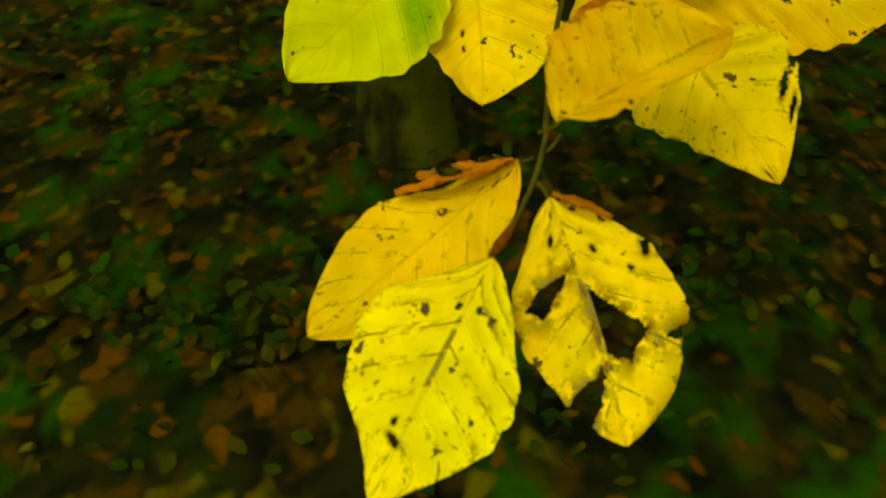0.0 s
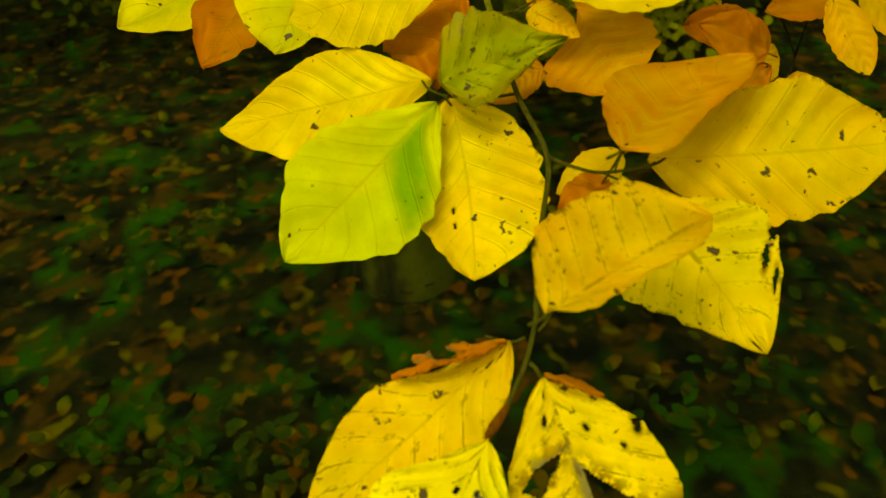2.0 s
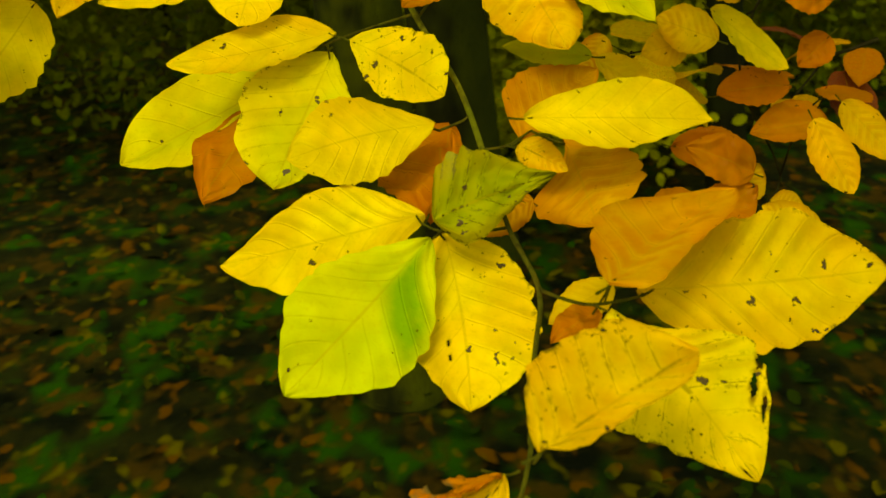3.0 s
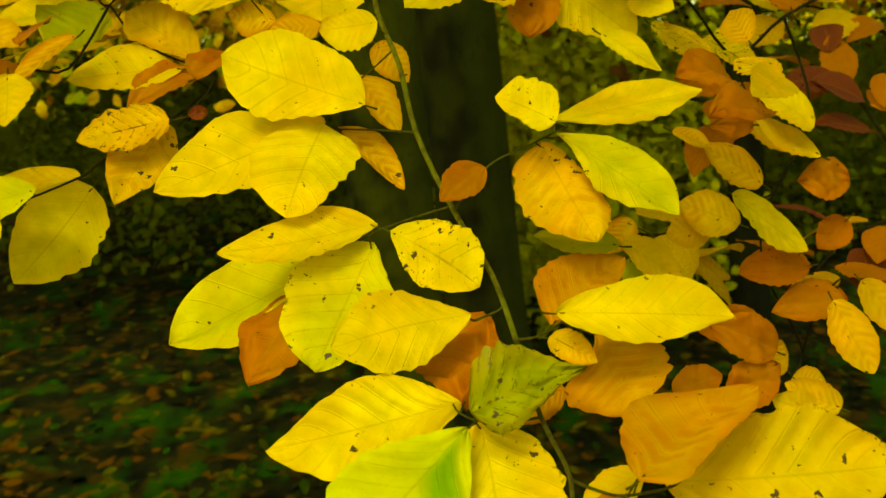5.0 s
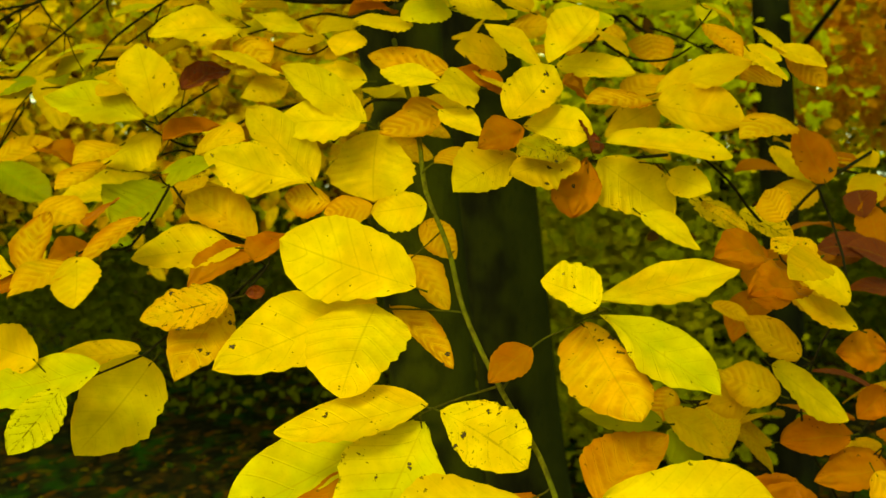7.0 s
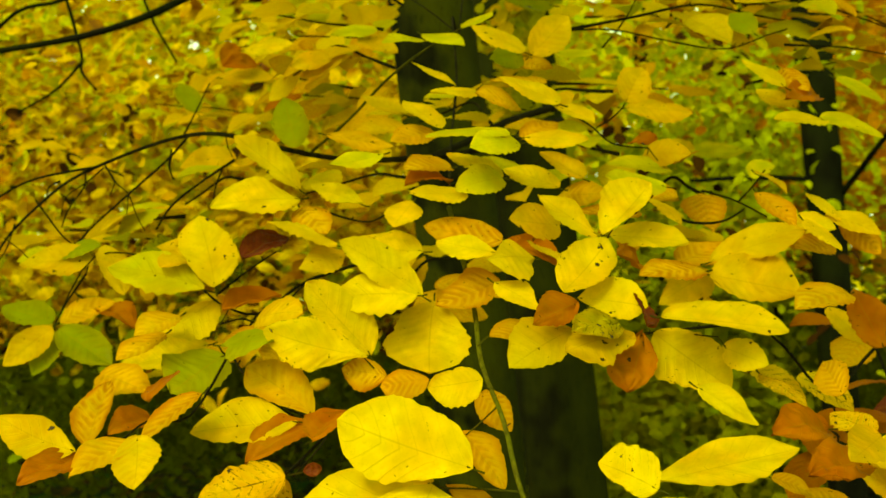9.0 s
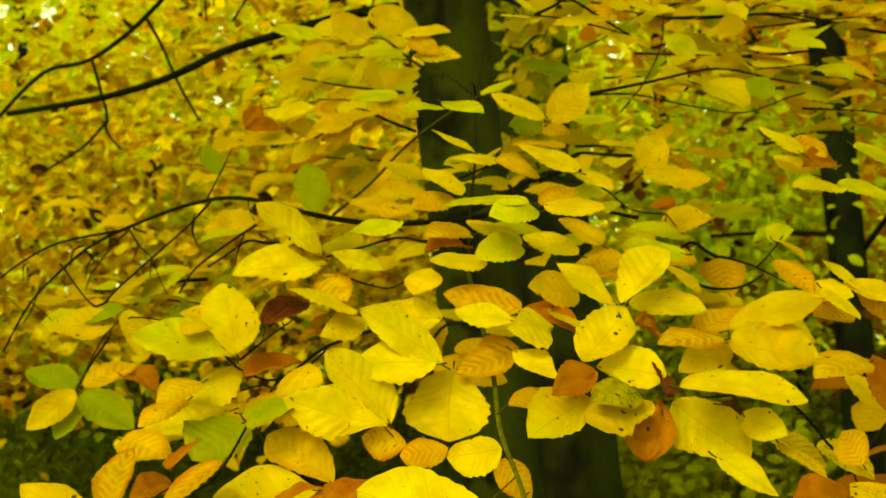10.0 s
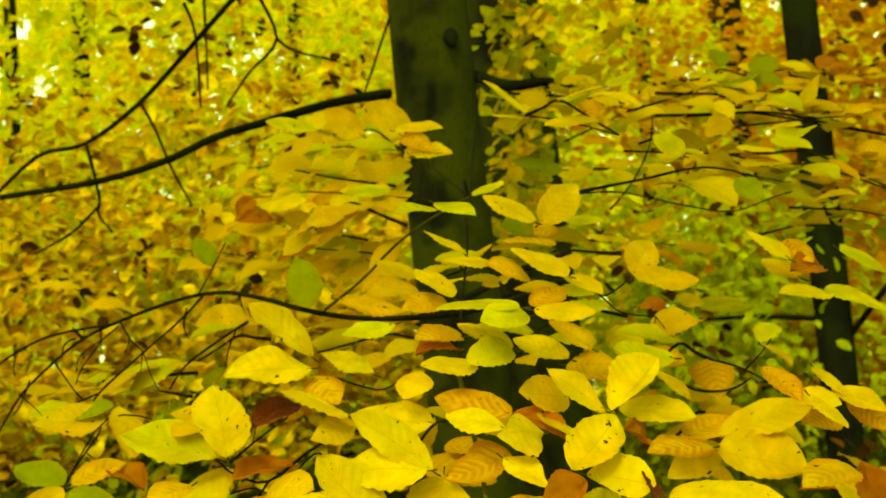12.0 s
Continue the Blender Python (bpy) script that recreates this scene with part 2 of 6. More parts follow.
# colour, orange creep, green left in the blade
TONES = {
    "y": ((0.82, 0.585, 0.004), 0.12, 0.0), "Y": ((0.80, 0.64, 0.006), 0.0, 0.0), "k": ((0.66, 0.56, 0.006), 0.0, 0.18), "l": ((0.62, 0.59, 0.006), 0.0, 0.65),
    "g": ((0.38, 0.39, 0.008), 0.08, 0.10), "G": ((0.30, 0.31, 0.008), 0.1, 0.15), "d": ((0.74, 0.475, 0.005), 0.2, 0.0),
    "m": ((0.78, 0.47, 0.005), 0.5, 0.0), "a": ((0.76, 0.42, 0.006), 0.85, 0.0), "o": ((0.47, 0.15, 0.006), 0.5, 0.0),
    "q": ((0.64, 0.30, 0.005), 0.75, 0.0), "L": ((0.61, 0.60, 0.006), 0.0, 0.12), "D": ((0.74, 0.45, 0.005), 0.45, 0.0),
    "w": ((0.50, 0.40, 0.02), 0.45, 0.08),
    "r": ((0.16, 0.025, 0.008), 0.2, 0.0), "v": ((0.31, 0.30, 0.014), 0.15, 0.25),
}


# ---- builders ----
def part(name, mesh, material, parent, label=""):
    """Links a mesh as one object under a thing or a part, at the place where the mesh stands in the world."""
    if isinstance(mesh, bmesh.types.BMesh):
        bm, mesh = mesh, bpy.data.meshes.new(name)
        bm.to_mesh(mesh)
        bm.free()
    if material and not mesh.materials:
        mesh.materials.append(material)
    ob = new(name, mesh)
    if parent:
        ob.parent = parent
    return tagged(ob, label)


def from_arrays(name, verts, faces, smooth=True):
    me = bpy.data.meshes.new(name)
    me.from_pydata([tuple(v) for v in verts], [], [tuple(f) for f in faces])
    if smooth:
        me.shade_smooth()
    me.update()
    return me


def tube(name, points, radii, sides=8):
    """A bent, tapering rod through the points."""
    pts = [Vector(p) for p in points]
    fine, rad = [], []
    for i in range(len(pts) - 1):
        a, b, c, d = pts[max(i - 1, 0)], pts[i], pts[i + 1], pts[min(i + 2, len(pts) - 1)]
        for k in range(4):
            s = k / 4
            fine.append(0.5 * (2 * b + (c - a) * s + (2 * a - 5 * b + 4 * c - d) * s * s + (3 * b - a - 3 * c + d) * s ** 3))
            rad.append(radii[i] + (radii[i + 1] - radii[i]) * s)
    fine.append(pts[-1])
    rad.append(radii[-1])
    verts, faces = [], []
    side = Vector((1, 0.3, 0.1))
    for i, p in enumerate(fine):
        along = (fine[min(i + 1, len(fine) - 1)] - fine[max(i - 1, 0)]).normalized()
        side = (side - along * side.dot(along)).normalized()
        other = along.cross(side)
        for k in range(sides):
            a = 2 * math.pi * k / sides
            r = rad[i] * (1 + 0.10 * noise.noise(p * 60 + Vector((k, 0, 0))))
            verts.append(p + r * (math.cos(a) * side + math.sin(a) * other))
    for i in range(len(fine) - 1):
        for k in range(sides):
            a, b = i * sides + k, i * sides + (k + 1) % sides
            faces.append((a, b, b + sides, a + sides))
    faces.append(tuple(range(sides - 1, -1, -1)))
    faces.append(tuple(range(len(verts) - sides, len(verts))))
    return from_arrays(name, verts, faces)


RIBS = 7.5
TWIGS = []


def twig(parent, r0, r1, tone, *points):
    n = len(points)
    radii = [r0 + (r1 - r0) * (i / (n - 1)) ** 0.6 for i in range(n)]
    root = parent.location
    TWIGS.extend((parent.name, Vector(p)) for p in points)
    for a, b in zip(points, points[1:]):
        TWIGS.extend((parent.name, Vector(a).lerp(Vector(b), s)) for s in (0.25, 0.5, 0.75))
    made = part("twig", tube("twig", [Vector(p) - root for p in points], radii), {"s": TWIG_GREEN, "o": STEM_OLIVE, "b": TWIG_DARK}[tone], parent)
    if tone == "b":
        r = random.Random(int(abs(points[0][0] * 991 + points[-1][2] * 577) * 100))
        for a, b in zip(points, points[1:]):
            a, b = Vector(a) - root, Vector(b) - root
            for k in range(int((b - a).length / 0.035)):
                at, run = a.lerp(b, r.random()), (b - a).normalized()
                go = (run * 0.7 + Vector((r.gauss(0, 0.5), r.gauss(0, 0.5), r.gauss(0.2, 0.5)))).normalized() * r.uniform(0.002, 0.0045)
                part("bud_spur", tube("bud_spur", [at, at + go * 0.6 + Vector((0, 0, 0.0008)), at + go], [0.0007, 0.0006, 0.0003], 5), TWIG_DARK, parent)
    return made


def blade(length, width, seed, fold=0.12, curl=0.10, pleat=1.0, ragged=0.0, holes=(), fine=1, full=0.0, blunt=0.0, bend=0.0, crumple=1.0, sides=(), trim=(1.0, 1.0), teeth=0.065, edge=(), cuts=(), green=()):
    """A beech blade lying in x across and y along, its midrib from the origin: wavy margin, pleats along the side ribs, a fold, a droop.
    holes: (along, across, half length, half width, turn) in shares of the leaf; their rims are torn.
    edge: how full each side is at five places along it, for a leaf that has grown uneven.
    cuts: straight-sided losses, as corners (along, across); green: such a patch that has stayed green."""
    r = random.Random(seed)
    nu, nv = (34 * fine, 8 * fine)
    q1, q2, q3 = r.uniform(0, 9), r.uniform(0, 9), r.uniform(-1, 1)
    full = full or r.uniform(0.44, 0.53)
    power = (blunt or r.uniform(0.64, 0.80))
    verts, uv, keep = [], [], {}
    for i in range(nu + 1):
        u = i / nu
        # ovate outline with a short point; sides: where each half is widest, when they differ
        half = []
        for top in (sides or (full, full)):
            s = math.sin(math.pi * u ** (math.log(0.5) / math.log(top))) if 0 < u < 1 else 0.0
            half.append(max(s, 0.0) ** (power if u > top else power * 0.74) * (1 - 0.10 * max(0, u - 0.8) / 0.2))
        if edge:
            s = math.sin(math.pi * u) ** 0.7 if 0 < u < 1 else 0.0
            half = [s * float(np.interp(u, (0.1, 0.3, 0.5, 0.7, 0.9), e)) for e in edge]
        for j in range(-nv, nv + 1):
            v = j / nv
            a, w = abs(v), half[v < 0]
            phase = RIBS * (u - 0.30 * a * (1 - 0.35 * u)) + 0.35 * (v < 0)
            tri = abs((phase % 1) - 0.5) * 2
            rim = 1 + a ** 5 * (teeth * (abs(((phase + 0.5) % 1) - 0.5) * 2 - 0.5) + 0.09 * noise.noise(Vector((u * 5.5 + q1, v, q2))) + 0.025 * noise.noise(Vector((u * 31 + q1, v, q2))) + ragged * noise.noise(Vector((u * 14 + q2, v, q1))))
            x = 0.5 * width * w * v * rim * trim[v < 0]
            y = length * (u - 0.015 * a * w)
            lift = fold * abs(x) + pleat * 0.030 * width * (tri - 0.5) * min(1, a * 3) * w
            sag = curl * length * 1.6 * u * (1 - u) + 0.03 * length * q3 * math.sin(math.pi * u)
            wave = 0.10 * width * a * noise.noise(Vector((u * 2.3 + q1, v * 1.2, q2)))
            wave += (crumple - 1) * 0.10 * width * noise.noise(Vector((u * 5 + q2, v * 2.6, q1)))
            verts.append((x + (0.03 * q3 + bend) * length * math.sin(math.pi * u), y, lift + sag + wave))
            uv.append((phase, a))
    row = 2 * nv + 1
    faces = []
    def eaten(u, v):
        """How near a spot lies to the nearest hole: under 1 inside it."""
        near = 9.0
        for hu, hv, lu, lv, turn in holes:
            du, dv = u - hu, (v - hv) * 0.35
            c, s = math.cos(turn), math.sin(turn)
            near = min(near, math.hypot((du * c + dv * s) / lu, (dv * c - du * s) / lv))
        for corners in cuts:
            gap = beside(u, v, corners)
            near = min(near, 1 + gap / (0.10 if gap > 0 else 0.02))
        return near + 0.22 * noise.noise(Vector((u * 22, v * 9, seed)))

    def beside(u, v, corners):
        """How far a spot lies outside a straight-sided patch; negative inside."""
        p, least, inside = Vector((u, v * 0.35)), 9.0, False
        for (ua, va), (ub, vb) in zip(corners, corners[1:] + corners[:1]):
            a, b = Vector((ua, va * 0.35)), Vector((ub, vb * 0.35))
            s = max(0.0, min(1.0, (p - a).dot(b - a) / (b - a).length_squared))
            least = min(least, (p - a.lerp(b, s)).length)
            if (a.y > p.y) != (b.y > p.y) and p.x < a.x + (p.y - a.y) / (b.y - a.y) * (b.x - a.x):
                inside = not inside
        return -least if inside else least

    pitted = holes or cuts

    for i in range(nu):
        for j in range(row - 1):
            u, v = (i + 0.5) / nu, (j + 0.5) / nv - 1
            if not pitted or eaten(u, v) >= 1 or (abs(v) < 0.07 and u < 0.72):  # the midrib outlasts the blade
                k = i * row + j
                faces.append((k, k + 1, k + row + 1, k + row))
    me = from_arrays("leaf", verts, faces)
    lay = me.uv_layers.new(name="ribs")
    for loop in me.loops:
        lay.data[loop.index].uv = uv[loop.vertex_index]
    worn = me.uv_layers.new(name="wear")
    for loop in me.loops:
        worn.data[loop.index].uv = (0.0, 0.0)
    if pitted:
        rot = [max(0.0, min(1.0, 2.2 - 1.15 * eaten(k // row / nu, (k % row) / nv - 1))) for k in range(len(verts))]
        for loop in me.loops:
            worn.data[loop.index].uv = (rot[loop.vertex_index], 0.0)
    if green:
        kept = [max(0.0, min(1.0, 0.5 - beside(k // row / nu, (k % row) / nv - 1, green) / 0.09)) for k in range(len(verts))]
        for loop in me.loops:
            worn.data[loop.index].uv[1] = kept[loop.vertex_index]
    return me


def leaf(parent, base, tip, up, width, tone, specks, **more):
    """A leaf part from its base to its tip, its face towards up, with its stalk."""
    base, tip, up = Vector(base), Vector(tip), Vector(up)
    m = (tip - base)
    length = m.length
    m.normalize()
    side = m.cross(up).normalized()
    up = side.cross(m)
    seed = int(abs(base.x * 7919 + base.y * 5077 + base.z * 3571) * 1000) % 9973
    r = random.Random(seed)
    shape = dict(fold=r.uniform(-0.05, 0.22), curl=r.uniform(-0.04, 0.14), pleat=r.uniform(0.7, 1.5))
    if tone in "orvw":
        shape["curl"] = r.uniform(0.1, 0.3)
        shape["fold"] = r.uniform(0.1, 0.5)
        shape["crumple"] = r.uniform(1.5, 2.5) if tone != "v" else 2.4
    if specks > 0.8:
        shape["ragged"] = 0.18
    label = more.pop("label", "")
    shape.update(more)
    ob = part("leaf", blade(length, width, seed, **shape), LEAF, parent, label)
    local = Matrix.Translation(base - parent.location) @ Matrix((side, m, up)).transposed().to_4x4()
    ob.matrix_local = local
    c, rust, green = TONES[tone]
    k = r.uniform(0.92, 1.06)
    ob.color = (c[0] * k, c[1] * k * r.uniform(0.96, 1.04), c[2], 1)
    ob["specks"], ob["rust"], ob["green"] = float(specks), float(rust) * r.uniform(0.6, 1.2), float(green)
    near = min(((p - base).length, p) for n, p in TWIGS if n == parent.name) if any(n == parent.name for n, p in TWIGS) else (1, base)
    foot = near[1] if 0.002 < near[0] < 0.03 else base - m * 0.007
    inv = local.inverted()
    a, b = inv @ (base + m * 0.004 - parent.location), inv @ (foot - parent.location)
    st = part("stalk", tube("stalk", [a, a.lerp(b, 0.5) + Vector((0, 0, -0.0008)), b], [0.0005, 0.0005, 0.0007], 6), TWIG_GREEN, None)
    st.parent = ob
    return ob


def thing(name, at, label, category, **more):
    ob = new(name)
    ob.location = at
    ob.empty_display_size = 0.05
    return tagged(ob, label, category, **more)


def scatter(name, places, normals, sizes, material, parent=None, spin=None):
    """Many small leaves in one mesh: each a folded oval of eight corners."""
    places, normals, sizes = np.asarray(places, float), np.asarray(normals, float), np.asarray(sizes, float)
    n = len(places)
    gen = np.random.default_rng(len(places) + int(1000 * abs(places[0][0])))
    normals /= np.linalg.norm(normals, axis=1)[:, None]
    rand = gen.normal(size=(n, 3))
    if spin is not None:
        rand = np.asarray(spin, float)
    m = rand - (rand * normals).sum(1)[:, None] * normals
    m /= np.linalg.norm(m, axis=1)[:, None]
    s = np.cross(m, normals)
    outline = [(0, 0), (-0.22, 0.2), (-0.31, 0.5), (-0.2, 0.8), (0, 1.0), (0.2, 0.8), (0.31, 0.5), (0.22, 0.2)]
    curl = gen.uniform(-0.2, 0.35, n)
    fold = gen.uniform(-0.1, 0.5, n)
    verts = np.empty((n, 10, 3))
    for k, (x, y) in enumerate(outline):
        h = (fold * abs(x) - curl * y * y)[:, None]
        verts[:, k] = places + sizes[:, None] * (x * s + y * m + h * normals)
    for k, y in ((8, 0.35), (9, 0.7)):
        verts[:, k] = places + sizes[:, None] * (y * m - (curl * y * y)[:, None] * normals)
    one = [(0, 8, 2, 1), (8, 9, 3, 2), (9, 4, 3), (0, 7, 6, 8), (8, 6, 5, 9), (9, 5, 4)]
    faces = [tuple(i * 10 + v for v in f) for i in range(n) for f in one]
    me = from_arrays(name, verts.reshape(-1, 3), faces)
    return part(name, me, material, parent)


# ---- ground ----
def ground():
    """One sheet: a finely waved middle, running out flat to the horizon."""
    xs = [-400, -120, -40, -15] + [-8 + 0.25 * i for i in range(65)] + [15, 40, 120, 400]
    ys = [-400, -120, -40, -12] + [-6 + 0.25 * i for i in range(89)] + [24, 40, 120, 400]
    verts = []
    for y in ys:
        for x in xs:
            z = 0.05 * noise.noise(Vector((x * 0.8, y * 0.8, 0))) + 0.015 * noise.noise(Vector((x * 4, y * 4, 3)))
            verts.append((x, y, z if abs(x) < 10 and -8 < y < 18 else 0.0))
    n = len(xs)
    faces = [(j * n + i, j * n + i + 1, (j + 1) * n + i + 1, (j + 1) * n + i) for j in range(len(ys) - 1) for i in range(n - 1)]
    return tagged(part("ground", from_arrays("ground", verts, faces), FLOOR, None), "floor of soil, moss and rotting leaves, coloured dark for forest shade", "ground", kind="structure")


ground()


# ---- trees ----
def tree(at, lean, height, r0, r1, material, label, limbs=(), name="beech_tree"):
    """A tree with a leaning, slightly fluted trunk and its limbs; lean is the shift per metre of height."""
    root = thing(name, at, label, "tree")
    r = random.Random(int(abs(at[0] * 991 + at[1] * 313)))
    sides, steps = 20, 40
    verts, faces = [], []
    for i in range(steps + 1):
        h = height * (i / steps) ** 1.4 - 0.08
        rad = r1 + (r0 - r1) * (1 - i / steps) ** 0.8 + 0.32 * r0 * math.exp(-max(h, 0) / 0.16)
        wob = 0.02 * noise.noise(Vector((h * 0.7, at[0], 1)))
        for k in range(sides):
            a = 2 * math.pi * k / sides
            f = 1 + 0.05 * math.sin(3 * a + h) + 0.06 * noise.noise(Vector((math.cos(a) * 1.5, math.sin(a) * 1.5, h * 1.1 + at[1])))
            verts.append((lean[0] * h + wob + rad * f * math.cos(a), lean[1] * h + rad * f * math.sin(a), h))
    for i in range(steps):
        for k in range(sides):
            a, b = i * sides + k, i * sides + (k + 1) % sides
            faces.append((a, b, b + sides, a + sides))
    faces.append(tuple(range(len(verts) - sides, len(verts))))
    part("trunk", from_arrays("trunk", verts, faces), material, root)
    for ra, rb, *pts in limbs:
        n = len(pts)
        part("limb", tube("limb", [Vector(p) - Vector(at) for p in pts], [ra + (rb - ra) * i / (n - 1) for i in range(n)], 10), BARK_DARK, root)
    return root


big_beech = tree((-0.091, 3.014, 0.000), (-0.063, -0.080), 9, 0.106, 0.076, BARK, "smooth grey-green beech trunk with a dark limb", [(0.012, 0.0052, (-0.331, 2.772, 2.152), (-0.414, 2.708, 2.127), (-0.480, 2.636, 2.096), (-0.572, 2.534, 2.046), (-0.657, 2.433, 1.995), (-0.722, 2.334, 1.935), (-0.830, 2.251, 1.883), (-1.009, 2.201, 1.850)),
    (0.0062, 0.0034, (-0.563, 2.403, 2.320), (-0.611, 2.405, 2.275), (-0.696, 2.409, 2.185), (-0.795, 2.365, 2.056), (-0.888, 2.318, 1.970), (-0.984, 2.313, 1.947), (-1.093, 2.316, 1.848)),
    (0.0035, 0.002, (-0.791, 2.365, 2.059), (-0.763, 2.374, 2.004), (-0.718, 2.336, 1.915), (-0.681, 2.347, 1.842)),
    (0.0035, 0.002, (-0.886, 2.318, 1.971), (-0.864, 2.331, 1.869), (-0.866, 2.335, 1.830), (-0.839, 2.341, 1.794)),
    (0.003, 0.002, (-0.861, 2.333, 1.852), (-0.917, 2.335, 1.798), (-0.996, 2.334, 1.756)),
    (0.0035, 0.002, (-0.710, 2.398, 2.272), (-0.689, 2.407, 2.208), (-0.683, 2.424, 2.058)),
    (0.004, 0.002, (-0.586, 2.502, 2.329), (-0.542, 2.517, 2.222), (-0.604, 2.520, 2.150), (-0.655, 2.524, 2.079)),
    (0.0035, 0.002, (-0.542, 2.517, 2.222), (-0.506, 2.522, 2.195), (-0.411, 2.532, 2.168)),
    (0.0035, 0.002, (-0.321, 2.724, 2.320), (-0.338, 2.633, 2.216), (-0.366, 2.592, 2.112)),
    (0.004, 0.002, (-0.821, 2.972, 2.478), (-0.819, 2.987, 2.350), (-0.819, 2.999, 2.237)),
    (0.016, 0.008, (-0.150, 2.850, 2.210), (-0.057, 2.811, 2.167), (0.041, 2.768, 2.161), (0.115, 2.581, 2.081))])
part("knot", tube("knot", [Vector(p) - big_beech.location for p in ((-0.189, 2.788, 2.288), (-0.185, 2.749, 2.272), (-0.182, 2.736, 2.257), (-0.178, 2.738, 2.242))], [0.020, 0.018, 0.013, 0.005], 10), BARK_DARK, big_beech, "dark healed branch knot")
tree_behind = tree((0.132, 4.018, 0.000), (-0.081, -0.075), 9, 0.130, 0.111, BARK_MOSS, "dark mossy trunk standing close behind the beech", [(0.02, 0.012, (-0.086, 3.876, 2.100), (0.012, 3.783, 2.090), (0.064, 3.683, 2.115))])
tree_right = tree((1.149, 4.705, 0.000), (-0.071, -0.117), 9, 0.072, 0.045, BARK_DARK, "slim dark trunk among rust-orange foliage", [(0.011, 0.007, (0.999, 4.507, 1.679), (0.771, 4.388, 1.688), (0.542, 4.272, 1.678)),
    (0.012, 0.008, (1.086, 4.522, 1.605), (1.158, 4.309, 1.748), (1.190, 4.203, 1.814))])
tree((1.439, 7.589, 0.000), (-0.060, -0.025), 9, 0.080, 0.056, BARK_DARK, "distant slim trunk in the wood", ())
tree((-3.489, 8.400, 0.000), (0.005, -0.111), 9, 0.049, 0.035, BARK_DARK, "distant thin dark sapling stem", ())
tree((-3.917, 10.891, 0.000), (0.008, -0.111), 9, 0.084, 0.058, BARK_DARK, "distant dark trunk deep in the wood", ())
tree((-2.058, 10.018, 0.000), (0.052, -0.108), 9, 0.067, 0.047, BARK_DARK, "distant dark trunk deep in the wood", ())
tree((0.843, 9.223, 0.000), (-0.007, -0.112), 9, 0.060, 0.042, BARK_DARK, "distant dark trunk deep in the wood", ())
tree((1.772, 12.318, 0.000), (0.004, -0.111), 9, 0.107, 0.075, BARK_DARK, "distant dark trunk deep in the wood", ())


# ---- foliage past counting ----
def sprays(seed, count, each, box, size, flat=0.06, reach=0.34):
    """Places for leaves in flat sprays, the way beech twigs hold them."""
    g = np.random.default_rng(seed)
    (x0, x1), (y0, y1), (z0, z1) = box
    c = np.stack([g.uniform(x0, x1, count), g.uniform(y0, y1, count), g.uniform(z0, z1, count)], 1)
    c[:, 0] *= (c[:, 1] / y1) ** 0.6
    c[:, 2] = z0 + (c[:, 2] - z0) / (z1 - z0) * (np.minimum(z1, 1.7 + 0.34 * c[:, 1]) - z0)
    tilt = g.normal(0, 0.22, (count, 2))
    p, nn = [], []
    for k in range(count):
        q = g.normal(0, 1, (each, 3)) * (reach * 0.6, reach * 0.6, flat)
        q[:, 2] += q[:, 0] * tilt[k, 0] + q[:, 1] * tilt[k, 1] - 0.25 * (q[:, 0] ** 2 + q[:, 1] ** 2)
        p.append(c[k] + q)
        nn.append(g.normal(0, 0.45, (each, 3)) + (-tilt[k, 0], -tilt[k, 1] - 0.6, 0.8))
    p, nn = np.concatenate(p), np.concatenate(nn)
    low = p[:, 2] > 0.05
    p, nn = p[low], nn[low]
    return p, nn, g.uniform(0.7, 1.15, len(p)) * size


YELLOWS = foliage_material("yellow_foliage", [(0.66, 0.50, 0.006), (0.80, 0.64, 0.006), (0.46, 0.42, 0.006), (0.66, 0.60, 0.008), (0.50, 0.54, 0.01), (0.74, 0.56, 0.006), (0.54, 0.28, 0.006), (0.82, 0.68, 0.008)], 0.65, 0.6, 1.1)
AMBERS = foliage_material("amber_foliage", [(0.62, 0.36, 0.006), (0.68, 0.46, 0.006), (0.50, 0.22, 0.006), (0.70, 0.52, 0.006), (0.30, 0.09, 0.006)], 0.6, 0.6, 1.4)
BROWNS = foliage_material("brown_foliage", [(0.60, 0.29, 0.005), (0.68, 0.46, 0.006), (0.30, 0.10, 0.005), (0.74, 0.54, 0.006), (0.18, 0.07, 0.004), (0.66, 0.36, 0.006), (0.56, 0.48, 0.006)], 0.4, 0.7, 1.6)
LEMONS = foliage_material("lemon_foliage", [(0.66, 0.57, 0.008), (0.52, 0.54, 0.01), (0.80, 0.68, 0.008), (0.46, 0.50, 0.012), (0.74, 0.58, 0.006), (0.58, 0.58, 0.01)], 0.65, 0.6, 0.9)
LIMES = foliage_material("lime_foliage", [(0.44, 0.54, 0.012), (0.60, 0.60, 0.01), (0.66, 0.58, 0.01), (0.38, 0.50, 0.02), (0.64, 0.62, 0.012)], 0.65)
RUSTS = foliage_material("rust_foliage", [(0.54, 0.18, 0.005), (0.62, 0.30, 0.005), (0.58, 0.22, 0.005), (0.68, 0.42, 0.006), (0.44, 0.12, 0.005)], 0.65)
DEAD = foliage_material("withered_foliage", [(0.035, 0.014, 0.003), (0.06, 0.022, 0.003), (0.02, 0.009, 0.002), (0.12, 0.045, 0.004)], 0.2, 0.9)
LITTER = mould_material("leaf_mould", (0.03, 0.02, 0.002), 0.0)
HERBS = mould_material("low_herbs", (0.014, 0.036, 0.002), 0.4)

